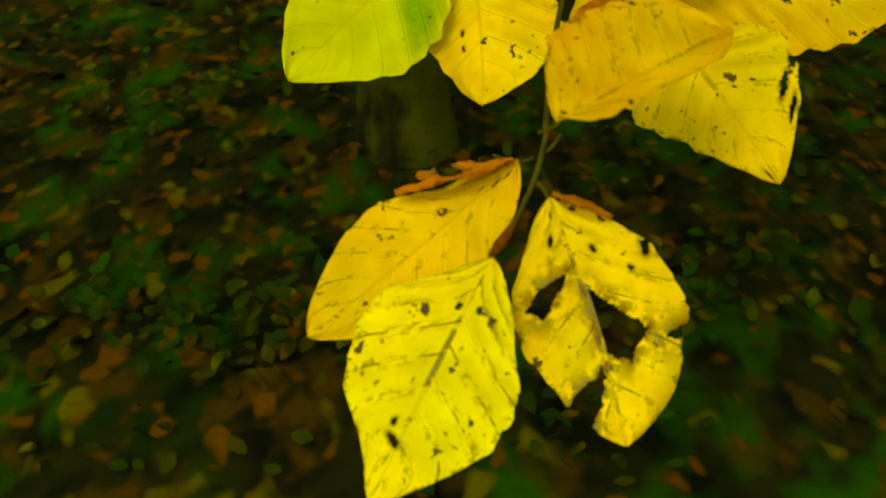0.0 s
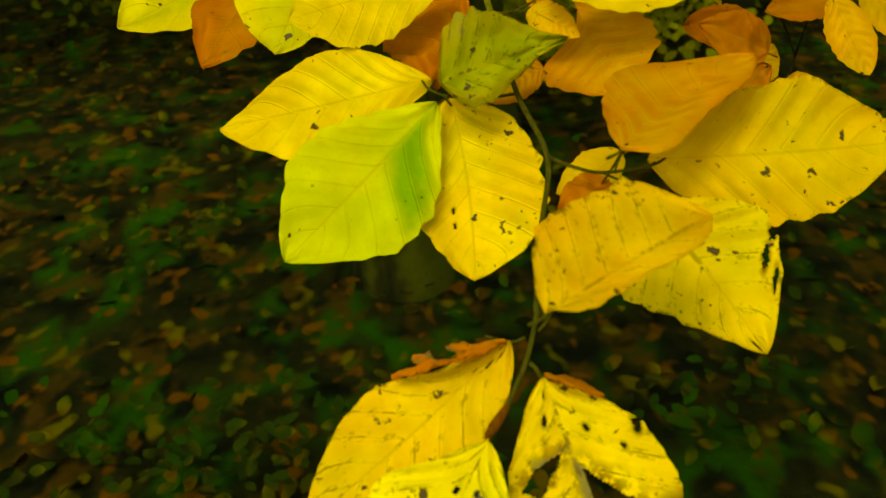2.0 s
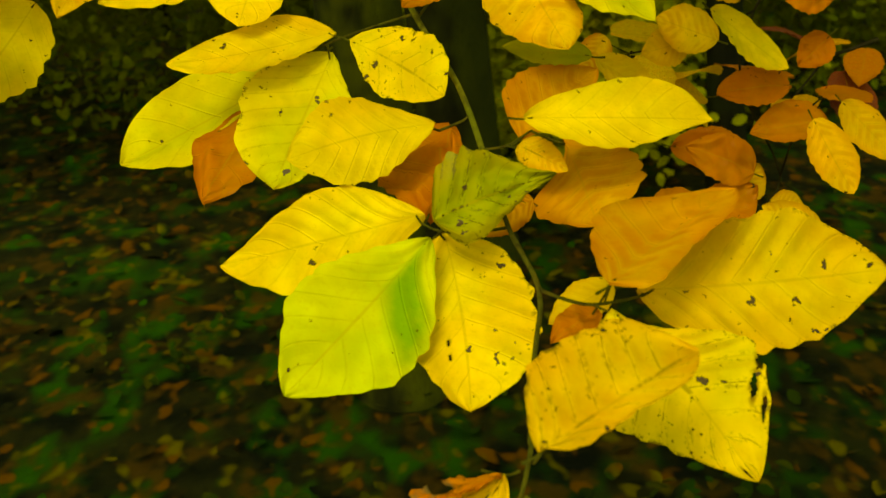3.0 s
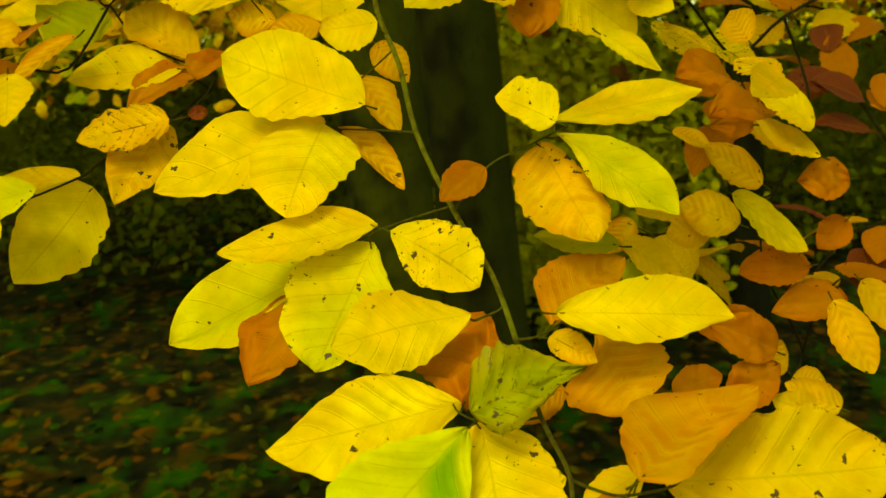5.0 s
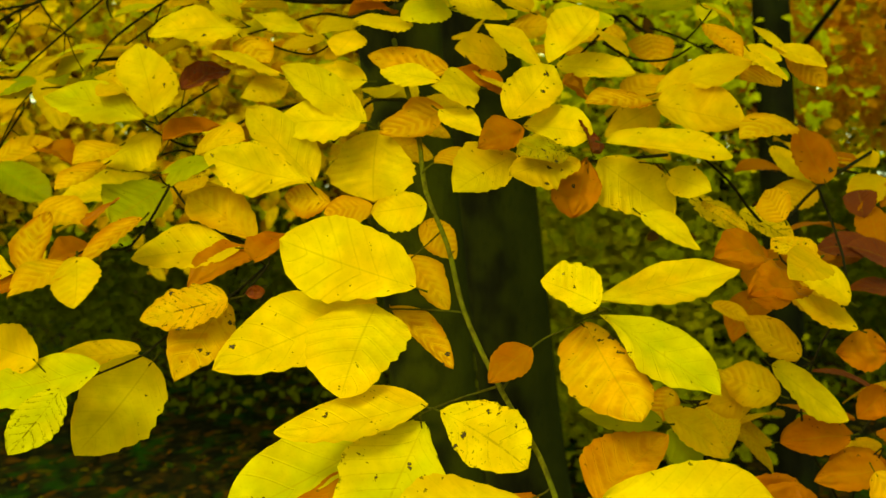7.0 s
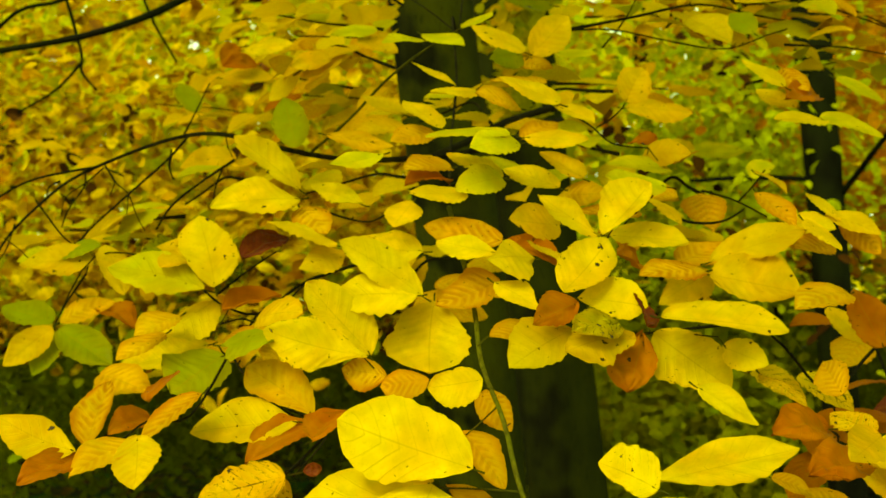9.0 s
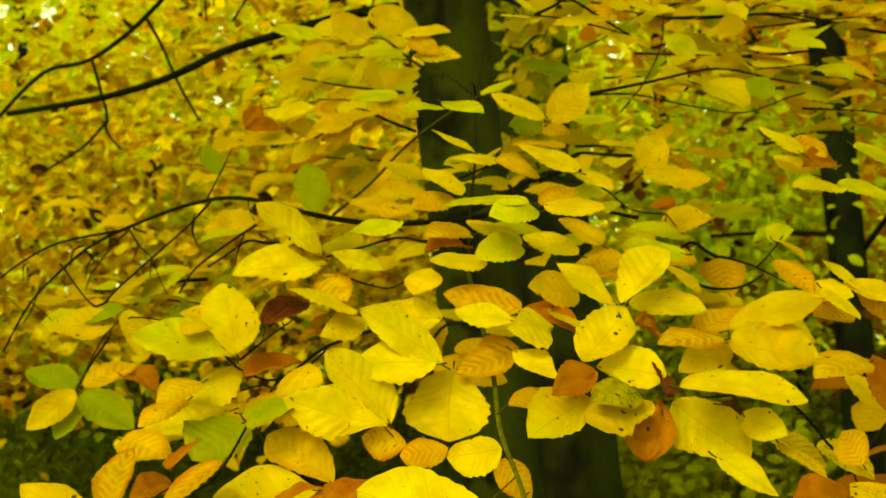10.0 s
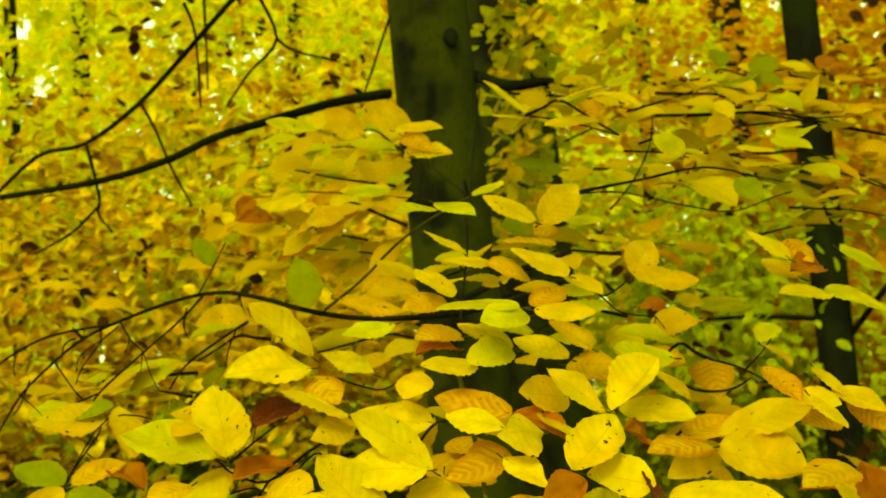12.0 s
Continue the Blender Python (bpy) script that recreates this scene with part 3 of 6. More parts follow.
mid = scatter("yellow_foliage", *sprays(1, 215, 44, ((-3.4, 0.95), (4.6, 8.4), (1.5, 4.8)), 0.066), YELLOWS)
tagged(mid, "layered sprays of yellow beech leaves further off", "foliage", kind="stuff")
amber = scatter("amber_foliage", *sprays(6, 150, 40, ((-3.4, 3.4), (5.4, 9.5), (1.25, 3.6)), 0.072), AMBERS)
tagged(amber, "amber and orange beech sprays among the yellow ones", "foliage", kind="stuff")
amber_low = scatter("amber_foliage", *sprays(8, 230, 40, ((-3.8, -0.3), (3.9, 7.0), (1.15, 2.7)), 0.072), BROWNS)
tagged(amber_low, "low amber and brown beech sprays at the wood's edge", "foliage", kind="stuff")
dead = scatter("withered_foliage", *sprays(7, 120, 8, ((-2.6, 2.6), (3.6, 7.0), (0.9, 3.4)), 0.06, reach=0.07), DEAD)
tagged(dead, "dark brown withered leaves curled in small bunches", "foliage", kind="stuff")
far = scatter("yellow_foliage", *sprays(2, 290, 46, ((-6.5, 6.0), (8.0, 15.0), (1.45, 7.5)), 0.085, reach=0.5), LEMONS)
tagged(far, "distant yellow beech foliage between the trunks", "foliage", kind="stuff")
rust = scatter("rust_foliage", *sprays(3, 250, 46, ((1.2, 3.4), (4.9, 8.0), (1.4, 4.6)), 0.07), RUSTS)
tagged(rust, "rust-orange beech foliage on the far trees", "foliage", kind="stuff")
rust_near = scatter("rust_foliage", *sprays(12, 30, 34, ((0.45, 1.25), (4.9, 6.4), (2.0, 3.2)), 0.06), RUSTS)
tagged(rust_near, "rust-orange beech sprays hanging behind the trunks", "foliage", kind="stuff")
lime = scatter("lime_foliage", *sprays(4, 300, 44, ((-11, 11), (14.0, 24.0), (1.2, 13.0)), 0.17, reach=0.9), LIMES)
tagged(lime, "hazy lime and yellow foliage deep in the wood", "foliage", kind="stuff")

lime_near = scatter("lime_foliage", *sprays(14, 70, 40, ((-3.2, -0.35), (4.6, 7.5), (1.15, 2.9)), 0.064), LIMES)
tagged(lime_near, "lime-green beech sprays among the yellow ones", "foliage", kind="stuff")
# leaves coloured pale to stand in for the bright gap between the trunks
light_green = scatter("lime_foliage", *sprays(9, 70, 40, ((0.42, 1.15), (4.5, 5.4), (1.4, 2.15)), 0.055, flat=0.15), foliage_material("pale_green_foliage", [(0.46, 0.54, 0.012), (0.58, 0.60, 0.012), (0.34, 0.42, 0.010), (0.62, 0.58, 0.012)], 0.65, 0.6, 1.2))
tagged(light_green, "pale green foliage standing in for a bright gap between trunks", "foliage", kind="stuff")

# olive far paler than the other undergrowth, to paint this part as lit
olive = foliage_material("lit_undergrowth", [(0.24, 0.25, 0.008), (0.34, 0.33, 0.010), (0.19, 0.21, 0.007), (0.40, 0.36, 0.010)], 0.5, 0.9, 1.8, 0.05)
low_green = scatter("undergrowth", *sprays(13, 120, 60, ((0.10, 0.95), (4.6, 6.2), (0.10, 1.25)), 0.06, flat=0.16), olive)
tagged(low_green, "olive undergrowth beside the dark trunk, coloured pale as if lit", "undergrowth", kind="stuff")

g = np.random.default_rng(21)
count = 420
veil_at = np.stack([g.normal(-0.03, 0.055, count), g.uniform(3.25, 3.5, count), g.uniform(1.8, 2.75, count)], 1)
near_trunk = scatter("yellow_foliage", veil_at, g.normal(0, 0.45, (count, 3)) + (0, -0.8, 0.7), g.uniform(0.04, 0.07, count), YELLOWS)
tagged(near_trunk, "yellow beech leaves hanging before the mossy trunk", "foliage", kind="stuff")

g = np.random.default_rng(11)
count = 5000
xy = np.concatenate([np.stack([g.uniform(-3.6, 3.6, 2600), g.uniform(0.6, 8.0, 2600)], 1), np.stack([g.normal(0, 5.0, 2400), g.normal(3.0, 5.0, 2400)], 1)])
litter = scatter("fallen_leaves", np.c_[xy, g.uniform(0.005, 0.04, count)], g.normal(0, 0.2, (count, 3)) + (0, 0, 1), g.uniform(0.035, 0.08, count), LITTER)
tagged(litter, "brown and ochre fallen beech leaves strewn on the floor", "fallen leaves", kind="stuff")
p, nn = [], []
spots = [(-0.42, 2.12), (-0.36, 1.98), (-0.15, 2.05), (0.22, 1.75), (-0.66, 2.05), (0.60, 3.0), (0.5, 2.2), (-0.8, 3.2)]
for k in range(110):
    c = (*spots[k % 8], 0.0) if k < 40 else (g.normal(0, 2.2), g.normal(3.2, 2.2), 0.0)
    m = g.integers(6, 18)
    q = g.normal(0, 0.11, (m, 3))
    q[:, 2] = g.uniform(0.02, 0.13, m)
    p.append(q + c)
    nn.append(g.normal(0, 0.35, (m, 3)) + (0, -0.2, 1))
p, nn = np.concatenate(p), np.concatenate(nn)
herbs = scatter("low_herbs", p, nn, g.uniform(0.025, 0.05, len(p)), HERBS)
tagged(herbs, "low dark green herbs growing through the leaf litter", "herbs", kind="stuff")
GREENS = foliage_material("undergrowth", [(0.058, 0.084, 0.006), (0.092, 0.108, 0.007), (0.074, 0.082, 0.006), (0.115, 0.130, 0.007), (0.058, 0.074, 0.006)], 0.35, 0.9, 2.5, 0.05)
under = scatter("undergrowth", *sprays(5, 640, 80, ((-5.0, 5.0), (5.8, 12.0), (0.1, 1.35)), 0.06, flat=0.16), GREENS)
tagged(under, "green undergrowth and saplings between the trunks", "undergrowth", kind="stuff")
# leaf layer above the view, added to keep sun off the floor
count = 9000
high = np.stack([g.uniform(-7, 7, count), g.uniform(-2.6, 0.4, count), g.uniform(4.8, 5.6, count)], 1)
high = high[(np.abs(high[:, 0] + 2.9) / 1.5 + np.abs(high[:, 1] + 0.6) / 1.0) > 1]  # a gap left open so more sun reaches the floor
shade_layer = scatter("unseen_canopy", high, g.normal(0, 0.4, (len(high), 3)) + (0, 0, 1), g.uniform(0.12, 0.2, len(high)), YELLOWS)
tagged(shade_layer, "unseen canopy of yellow leaves, added to shade the floor", "foliage", kind="stuff")
# leaves out of view on three sides, added to hold back low sky light
count = 6000
ring = g.uniform(0.75, 2.25, count) * np.pi
back = scatter("yellow_foliage", np.stack([np.cos(ring) * g.uniform(5, 9, count), -0.5 + np.sin(ring) * g.uniform(5, 9, count), g.uniform(0.2, 3.2, count)], 1), g.normal(0, 0.6, (count, 3)) + (0, 0, 1), g.uniform(0.10, 0.16, count), YELLOWS)
tagged(back, "unseen ring of yellow foliage, added to block low light", "foliage", kind="stuff")


def glowing_far_wood():
    """The light wood beyond, a plain curved backdrop far behind the last trees that glows by itself."""
    n = Nodes("glowing_far_wood")
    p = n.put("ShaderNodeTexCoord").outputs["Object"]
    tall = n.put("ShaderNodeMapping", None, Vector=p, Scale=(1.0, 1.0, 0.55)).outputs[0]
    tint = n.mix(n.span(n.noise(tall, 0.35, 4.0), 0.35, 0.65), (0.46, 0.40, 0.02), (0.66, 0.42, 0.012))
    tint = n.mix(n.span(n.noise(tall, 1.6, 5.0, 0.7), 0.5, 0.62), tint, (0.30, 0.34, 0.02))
    # pale sky between the leaves, painted into the backdrop
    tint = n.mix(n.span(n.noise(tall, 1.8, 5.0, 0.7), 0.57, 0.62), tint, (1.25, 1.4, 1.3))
    # its brightness is emission, not light from the sun or sky
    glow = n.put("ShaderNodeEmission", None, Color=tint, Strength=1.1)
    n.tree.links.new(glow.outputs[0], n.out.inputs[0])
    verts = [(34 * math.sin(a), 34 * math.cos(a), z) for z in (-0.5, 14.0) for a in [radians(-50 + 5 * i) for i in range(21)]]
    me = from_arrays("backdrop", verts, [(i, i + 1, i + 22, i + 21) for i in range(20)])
    tagged(part("backdrop", me, n.mat, None), "glowing painted backdrop of a hazy yellow-green wood", "backdrop", kind="structure")


glowing_far_wood()


# ---- sprays of leaves further along the branches ----
BLADES = [blade(1.0, random.Random(k).uniform(0.56, 0.70), 100 + k, fold=random.Random(k).uniform(-0.05, 0.3), curl=random.Random(k + 50).uniform(-0.05, 0.3)) for k in range(14)]
for me in BLADES:
    me.materials.append(LEAF)


def spray(a, b, count, tones, size=0.06, radius=0.0015, face=0.25):
    """A twig from a to b with leaves to both sides, lying nearly flat; face tips them towards the clearing."""
    a, b = Vector(a), Vector(b)
    warm = sum(tones.count(k) for k in "oam") / len(tones)
    hue = "amber and rust-orange" if warm > 0.6 else "amber and yellow" if warm > 0.25 else "yellow and pale green" if set(tones) & set("kG") else "bright yellow"
    parent = thing("beech_twig", a, f"thin twig with flat spray of {hue} beech leaves", "twig", group="leafy twigs of the beech")
    r = random.Random(int(abs(a.x * 877 + b.y * 611 + a.z * 353) * 100))
    mid = a.lerp(b, 0.5) + Vector((r.uniform(-0.02, 0.02), r.uniform(-0.03, 0.03), r.uniform(0.0, 0.03)))
    twig(parent, radius * 1.5, radius * 0.6, "b", a, a.lerp(mid, 0.5), mid, b.lerp(mid, 0.5), b)
    run = (b - a).normalized()
    flat = Vector((r.uniform(-0.15, 0.15), r.uniform(-0.2, 0.2) - face, 1)).normalized()
    out = run.cross(flat).normalized()
    for i in range(count):
        s = (i + r.uniform(0.2, 0.8)) / count
        at = a.lerp(mid, 2 * s) if s < 0.5 else mid.lerp(b, 2 * s - 1)
        m = (run * r.uniform(0.2, 1.0) + out * (1 if i % 2 else -1) * r.uniform(0.4, 1.0) + Vector((0, 0, r.uniform(-0.35, 0.25)))).normalized()
        up = (flat + Vector((r.gauss(0, 0.25), r.gauss(0, 0.25), 0))).normalized()
        side = m.cross(up).normalized()
        length = size * r.uniform(0.75, 1.2)
        ob = new("leaf", BLADES[r.randrange(14)])
        ob.parent = parent
        base = at + m * 0.008 + Vector((0, 0, r.uniform(-0.02, 0.02)))
        ob.matrix_local = Matrix.Translation(base - parent.location) @ Matrix((side, m, side.cross(m))).transposed().to_4x4() @ Matrix.Scale(length, 4)
        c, rust, green = TONES[r.choice(tones)]
        k = r.uniform(0.85, 1.08)
        ob.color = (c[0] * k, c[1] * k, c[2], 1)
        ob["specks"], ob["rust"], ob["green"] = r.uniform(0, 0.25), rust * r.uniform(0.5, 1.2), green


# ---- the branches in front, twig by twig and leaf by leaf ----

stem = thing("beech_branch", (-0.075, 0.966, 1.478), "drooping beech branch hung with bright yellow spotted autumn leaves", "branch")
twig(stem, 0.0020, 0.0015, "o", (-0.075, 0.966, 1.478), (-0.060, 0.898, 1.427), (-0.052, 0.850, 1.398), (-0.046, 0.796, 1.363), (-0.031, 0.737, 1.331), (-0.021, 0.699, 1.293), (-0.001, 0.650, 1.255), (0.018, 0.603, 1.228), (0.028, 0.563, 1.203))
twig(stem, 0.0014, 0.0008, "s", (0.028, 0.563, 1.203), (0.036, 0.516, 1.180), (0.046, 0.482, 1.163), (0.041, 0.449, 1.147), (0.036, 0.413, 1.130), (0.036, 0.409, 1.128), (0.031, 0.391, 1.119), (0.023, 0.378, 1.107), (0.018, 0.372, 1.100))
twig(stem, 0.0015, 0.0012, "b", (-0.118, 2.733, 2.193), (-0.112, 2.371, 2.008), (-0.103, 1.888, 1.820), (-0.088, 1.498, 1.707), (-0.080, 1.219, 1.682), (-0.074, 1.142, 1.610), (-0.076, 1.044, 1.536), (-0.075, 0.966, 1.478))
twig(stem, 0.0009, 0.0006, "s", (0.046, 0.482, 1.163), (0.056, 0.477, 1.160), (0.067, 0.472, 1.159), (0.086, 0.476, 1.160), (0.093, 0.479, 1.162))
twig(stem, 0.0008, 0.0005, "s", (0.036, 0.516, 1.180), (0.022, 0.514, 1.179), (0.007, 0.514, 1.180), (-0.001, 0.519, 1.182))
twig(stem, 0.0008, 0.0005, "s", (0.028, 0.563, 1.204), (0.039, 0.565, 1.205), (0.051, 0.572, 1.210))
twig(stem, 0.0009, 0.0005, "s", (-0.000, 0.653, 1.257), (-0.022, 0.646, 1.252), (-0.039, 0.637, 1.248), (-0.054, 0.629, 1.243))
twig(stem, 0.0009, 0.0005, "s", (-0.000, 0.650, 1.255), (0.020, 0.678, 1.275), (0.042, 0.688, 1.284), (0.064, 0.697, 1.293))
twig(stem, 0.0008, 0.0005, "s", (-0.021, 0.699, 1.293), (-0.042, 0.700, 1.295), (-0.066, 0.702, 1.296))
twig(stem, 0.0008, 0.0005, "s", (-0.044, 0.774, 1.353), (-0.054, 0.773, 1.357), (-0.085, 0.781, 1.354), (-0.113, 0.789, 1.356))
twig(stem, 0.0008, 0.0005, "s", (-0.048, 0.793, 1.375), (-0.037, 0.794, 1.383), (-0.008, 0.796, 1.385))
twig(stem, 0.0013, 0.0006, "b", (0.124, 0.846, 1.381), (0.094, 0.824, 1.380), (0.053, 0.801, 1.379), (0.020, 0.788, 1.380))
twig(stem, 0.0006, 0.0004, "b", (0.077, 0.812, 1.381), (0.095, 0.804, 1.378), (0.113, 0.795, 1.376))
twig(stem, 0.0008, 0.0005, "s", (0.008, 0.576, 1.211), (0.019, 0.581, 1.214), (0.022, 0.583, 1.216))
twig(stem, 0.0006, 0.0005, "s", (0.036, 0.403, 1.124), (0.039, 0.406, 1.126), (0.041, 0.409, 1.128))
twig(stem, 0.0006, 0.0005, "s", (0.031, 0.400, 1.123), (0.026, 0.399, 1.122), (0.017, 0.400, 1.124))
twig(stem, 0.0009, 0.0007, "s", (0.032, 0.388, 1.119), (0.034, 0.388, 1.117), (0.035, 0.385, 1.116))
twig(stem, 0.0005, 0.0004, "s", (0.072, 0.474, 1.159), (0.076, 0.482, 1.164))
part("bud", tube("bud", [Vector(p) - stem.location for p in ((0.0233, 0.3755, 1.1095), (0.0208, 0.3720, 1.1071), (0.0183, 0.3704, 1.1041), (0.0153, 0.3687, 1.1010))], [0.0010, 0.0017, 0.0019, 0.0005]), BUD_RED, stem, "swollen red-brown bud")
leaf(stem, (0.025, 0.396, 1.124), (-0.045, 0.357, 1.077), (0.03, -0.80, 0.59), 0.046, "d", 0.75, fine=3, pleat=0.5, teeth=0.02, holes=[(0.06, -0.25, 0.025, 0.010, 0.3), (0.12, -0.1, 0.03, 0.010, 0.3), (0.17, 0.1, 0.012, 0.010, 0.3)], fold=0.04, curl=0.03, edge=((0.47, 0.53, 0.91, 0.95, 0.91), (1.0, 0.96, 0.95, 0.98, 0.94)))
leaf(stem, (0.016, 0.357, 1.107), (-0.023, 0.311, 1.045), (-0.00, -0.80, 0.60), 0.057, "Y", 1.0, fine=3, ragged=0.02, pleat=0.8, teeth=0.03, holes=[(0.22, 0.12, 0.018, 0.016, 0), (0.20, -0.26, 0.014, 0.013, 0), (0.765, 0.12, 0.05, 0.016, 1.75), (0.70, 0.2, 0.016, 0.012, 0.5)], fold=0.04, curl=0.03, edge=((0.73, 1.1, 0.99, 0.86, 0.48), (0.77, 0.84, 1.01, 1.05, 0.84)))
leaf(stem, (0.036, 0.381, 1.117), (0.060, 0.332, 1.051), (-0.01, -0.81, 0.59), 0.061, "y", 0.85, fine=4, teeth=0.02, ragged=0.03, holes=[(0.07, 0.3, 0.015, 0.012, 0), (0.17, 0.35, 0.022, 0.02, 0), (0.24, -0.35, 0.016, 0.014, 0), (0.36, -0.62, 0.014, 0.012, 0), (0.30, -0.92, 0.035, 0.016, 0.6)], cuts=[[(0.41, 0.80), (0.34, 0.60), (0.305, 0.16), (0.464, 0.60)], [(0.385, -0.06), (0.573, -0.50), (0.60, -0.56), (0.70, -0.32), (0.63, -0.04), (0.50, -0.02)], [(0.86, 1.4), (0.747, 0.55), (0.716, 0.12), (0.64, 0.02), (0.685, -0.05), (0.834, 0.33), (0.96, 1.4)], [(0.61, -1.2), (0.655, -0.72), (0.70, -1.2)]], fold=0.04, curl=0.03, edge=((0.73, 0.82, 0.83, 0.74, 0.78), (0.87, 0.99, 1.01, 0.97, 1.14)))
leaf(stem, (0.033, 0.339, 1.161), (0.090, 0.381, 1.175), (0.02, -0.38, 0.92), 0.063, "D", 0.7, fine=2, pleat=0.35, fold=0.04, curl=0.03, edge=((0.43, 0.24, 0.22, 0.31, 0.47), (0.96, 0.99, 0.93, 0.97, 1.6)))
leaf(stem, (0.072, 0.454, 1.164), (0.123, 0.419, 1.104), (0.00, -0.86, 0.51), 0.067, "y", 0.7, fine=3, holes=[(0.68, -0.75, 0.045, 0.018, 0.6), (0.78, -0.85, 0.04, 0.018, 0.4), (0.62, -0.95, 0.03, 0.015, 0.5), (0.95, 0.3, 0.03, 0.03, 0)], fold=0.04, curl=0.03, edge=((1.3, 1.07, 0.84, 0.64, 0.45), (0.15, 0.57, 0.97, 0.97, 0.81)))
leaf(stem, (0.086, 0.479, 1.162), (0.192, 0.484, 1.165), (0.03, -0.87, 0.49), 0.056, "d", 0.4, fine=2, fold=0.04, curl=0.03, edge=((1.09, 1.02, 1.0, 1.01, 0.84), (1.05, 1.02, 1.04, 1.09, 0.95)))
leaf(stem, (0.068, 0.434, 1.181), (0.126, 0.481, 1.203), (-0.15, -0.25, 0.96), 0.070, "q", 0.2, fold=0.04, curl=0.03, edge=((0.81, 0.43, 0.3, 0.38, 0.53), (0.81, 0.91, 1.03, 0.97, 0.74)))
leaf(stem, (0.083, 0.525, 1.149), (0.052, 0.507, 1.138), (0.26, -0.77, 0.59), 0.019, "d", 0.2)
leaf(stem, (0.072, 0.493, 1.148), (0.050, 0.478, 1.140), (0.09, -0.56, 0.82), 0.016, "o", 0.1)
leaf(stem, (0.008, 0.520, 1.178), (0.016, 0.469, 1.115), (-0.04, -0.78, 0.63), 0.066, "y", 0.4, fine=3, holes=[(0.62, 0.35, 0.014, 0.014, 0), (0.25, 0.62, 0.010, 0.02, 0), (0.70, 0.35, 0.014, 0.010, 0)], fold=0.04, curl=0.03, edge=((0.66, 0.53, 0.55, 0.71, 0.75), (1.21, 0.99, 0.97, 1.05, 1.31)))
leaf(stem, (0.002, 0.502, 1.181), (-0.061, 0.470, 1.125), (0.01, -0.88, 0.48), 0.064, "L", 0.1, fine=3, pleat=0.5, green=[(0.05, 0.0), (0.31, 0.0), (0.46, -0.40), (0.54, -0.85), (0.46, -0.95), (0.30, -0.90)], fold=0.04, curl=0.03, edge=((0.51, 0.68, 0.85, 0.95, 0.85), (0.75, 0.91, 1.0, 0.96, 0.76)))
leaf(stem, (0.000, 0.529, 1.184), (-0.090, 0.513, 1.169), (-0.03, -0.59, 0.81), 0.056, "y", 0.1, fine=2, fold=0.04, curl=0.03, edge=((0.82, 0.99, 1.04, 0.9, 0.63), (0.61, 0.84, 1.02, 1.07, 0.93)))
leaf(stem, (0.004, 0.490, 1.193), (0.057, 0.513, 1.204), (0.28, -0.86, 0.42), 0.045, "v", 0.9, fine=3, ragged=0.12, crumple=1.7, pleat=0.4, fold=0.02, curl=0.03, teeth=0.09, edge=((1.15, 0.8, 0.5, 0.28, 0.2), (1.45, 1.2, 0.95, 0.6, 0.35)))
leaf(stem, (0.001, 0.541, 1.178), (0.014, 0.597, 1.208), (-0.32, -0.39, 0.86), 0.063, "o", 0.1, fold=0.04, curl=0.03, edge=((0.18, 0.23, 0.29, 0.34, 0.4), (0.67, 0.85, 1.04, 1.23, 1.42)))
leaf(stem, (0.006, 0.560, 1.218), (-0.061, 0.542, 1.208), (0.20, -0.91, 0.38), 0.041, "y", 0.1, fold=0.04, curl=0.03, edge=((0.51, 0.65, 0.87, 1.08, 1.16), (0.76, 0.89, 1.01, 1.1, 0.99)))
leaf(stem, (-0.044, 0.634, 1.241), (-0.076, 0.602, 1.179), (-0.03, -0.89, 0.45), 0.066, "k", 0.5, fold=0.04, curl=0.03, edge=((0.97, 1.0, 1.0, 1.06, 1.36), (0.53, 0.8, 0.65, 0.59, 0.67)))
leaf(stem, (-0.083, 0.655, 1.212), (-0.111, 0.600, 1.174), (-0.15, -0.51, 0.84), 0.044, "o", 0.2, fold=0.04, curl=0.03, edge=((0.95, 1.01, 1.05, 0.94, 0.73), (0.54, 0.74, 0.95, 1.14, 1.31)))
leaf(stem, (-0.053, 0.673, 1.235), (-0.162, 0.650, 1.183), (-0.27, -0.56, 0.78), 0.078, "k", 0.15, fold=0.04, curl=0.03, edge=((0.51, 0.71, 0.92, 1.17, 1.41), (0.16, 0.36, 0.57, 0.77, 0.76)))
leaf(stem, (-0.042, 0.638, 1.251), (-0.127, 0.624, 1.240), (-0.03, -0.40, 0.92), 0.050, "y", 0.2, fold=0.04, curl=0.03, edge=((1.33, 1.17, 1.07, 0.9, 0.65), (0.73, 0.82, 0.85, 0.84, 0.82)))
leaf(stem, (-0.035, 0.634, 1.247), (0.011, 0.591, 1.225), (-0.41, -0.75, 0.52), 0.042, "y", 0.6, fold=0.04, curl=0.03, edge=((0.58, 0.76, 0.84, 0.85, 0.84), (0.92, 0.91, 0.96, 1.13, 1.42)))
leaf(stem, (0.017, 0.653, 1.278), (-0.008, 0.630, 1.263), (0.36, -0.75, 0.56), 0.019, "o", 0.1, fold=0.04, curl=0.03, edge=((1.3, 1.24, 1.18, 1.13, 1.07), (1.21, 1.11, 1.02, 0.92, 0.83)))
leaf(stem, (0.051, 0.636, 1.192), (0.096, 0.675, 1.220), (0.34, -0.74, 0.57), 0.049, "q", 0.1, fold=0.04, curl=0.03, edge=((0.27, 0.34, 0.41, 0.48, 0.54), (1.6, 1.25, 0.93, 0.85, 0.74)))
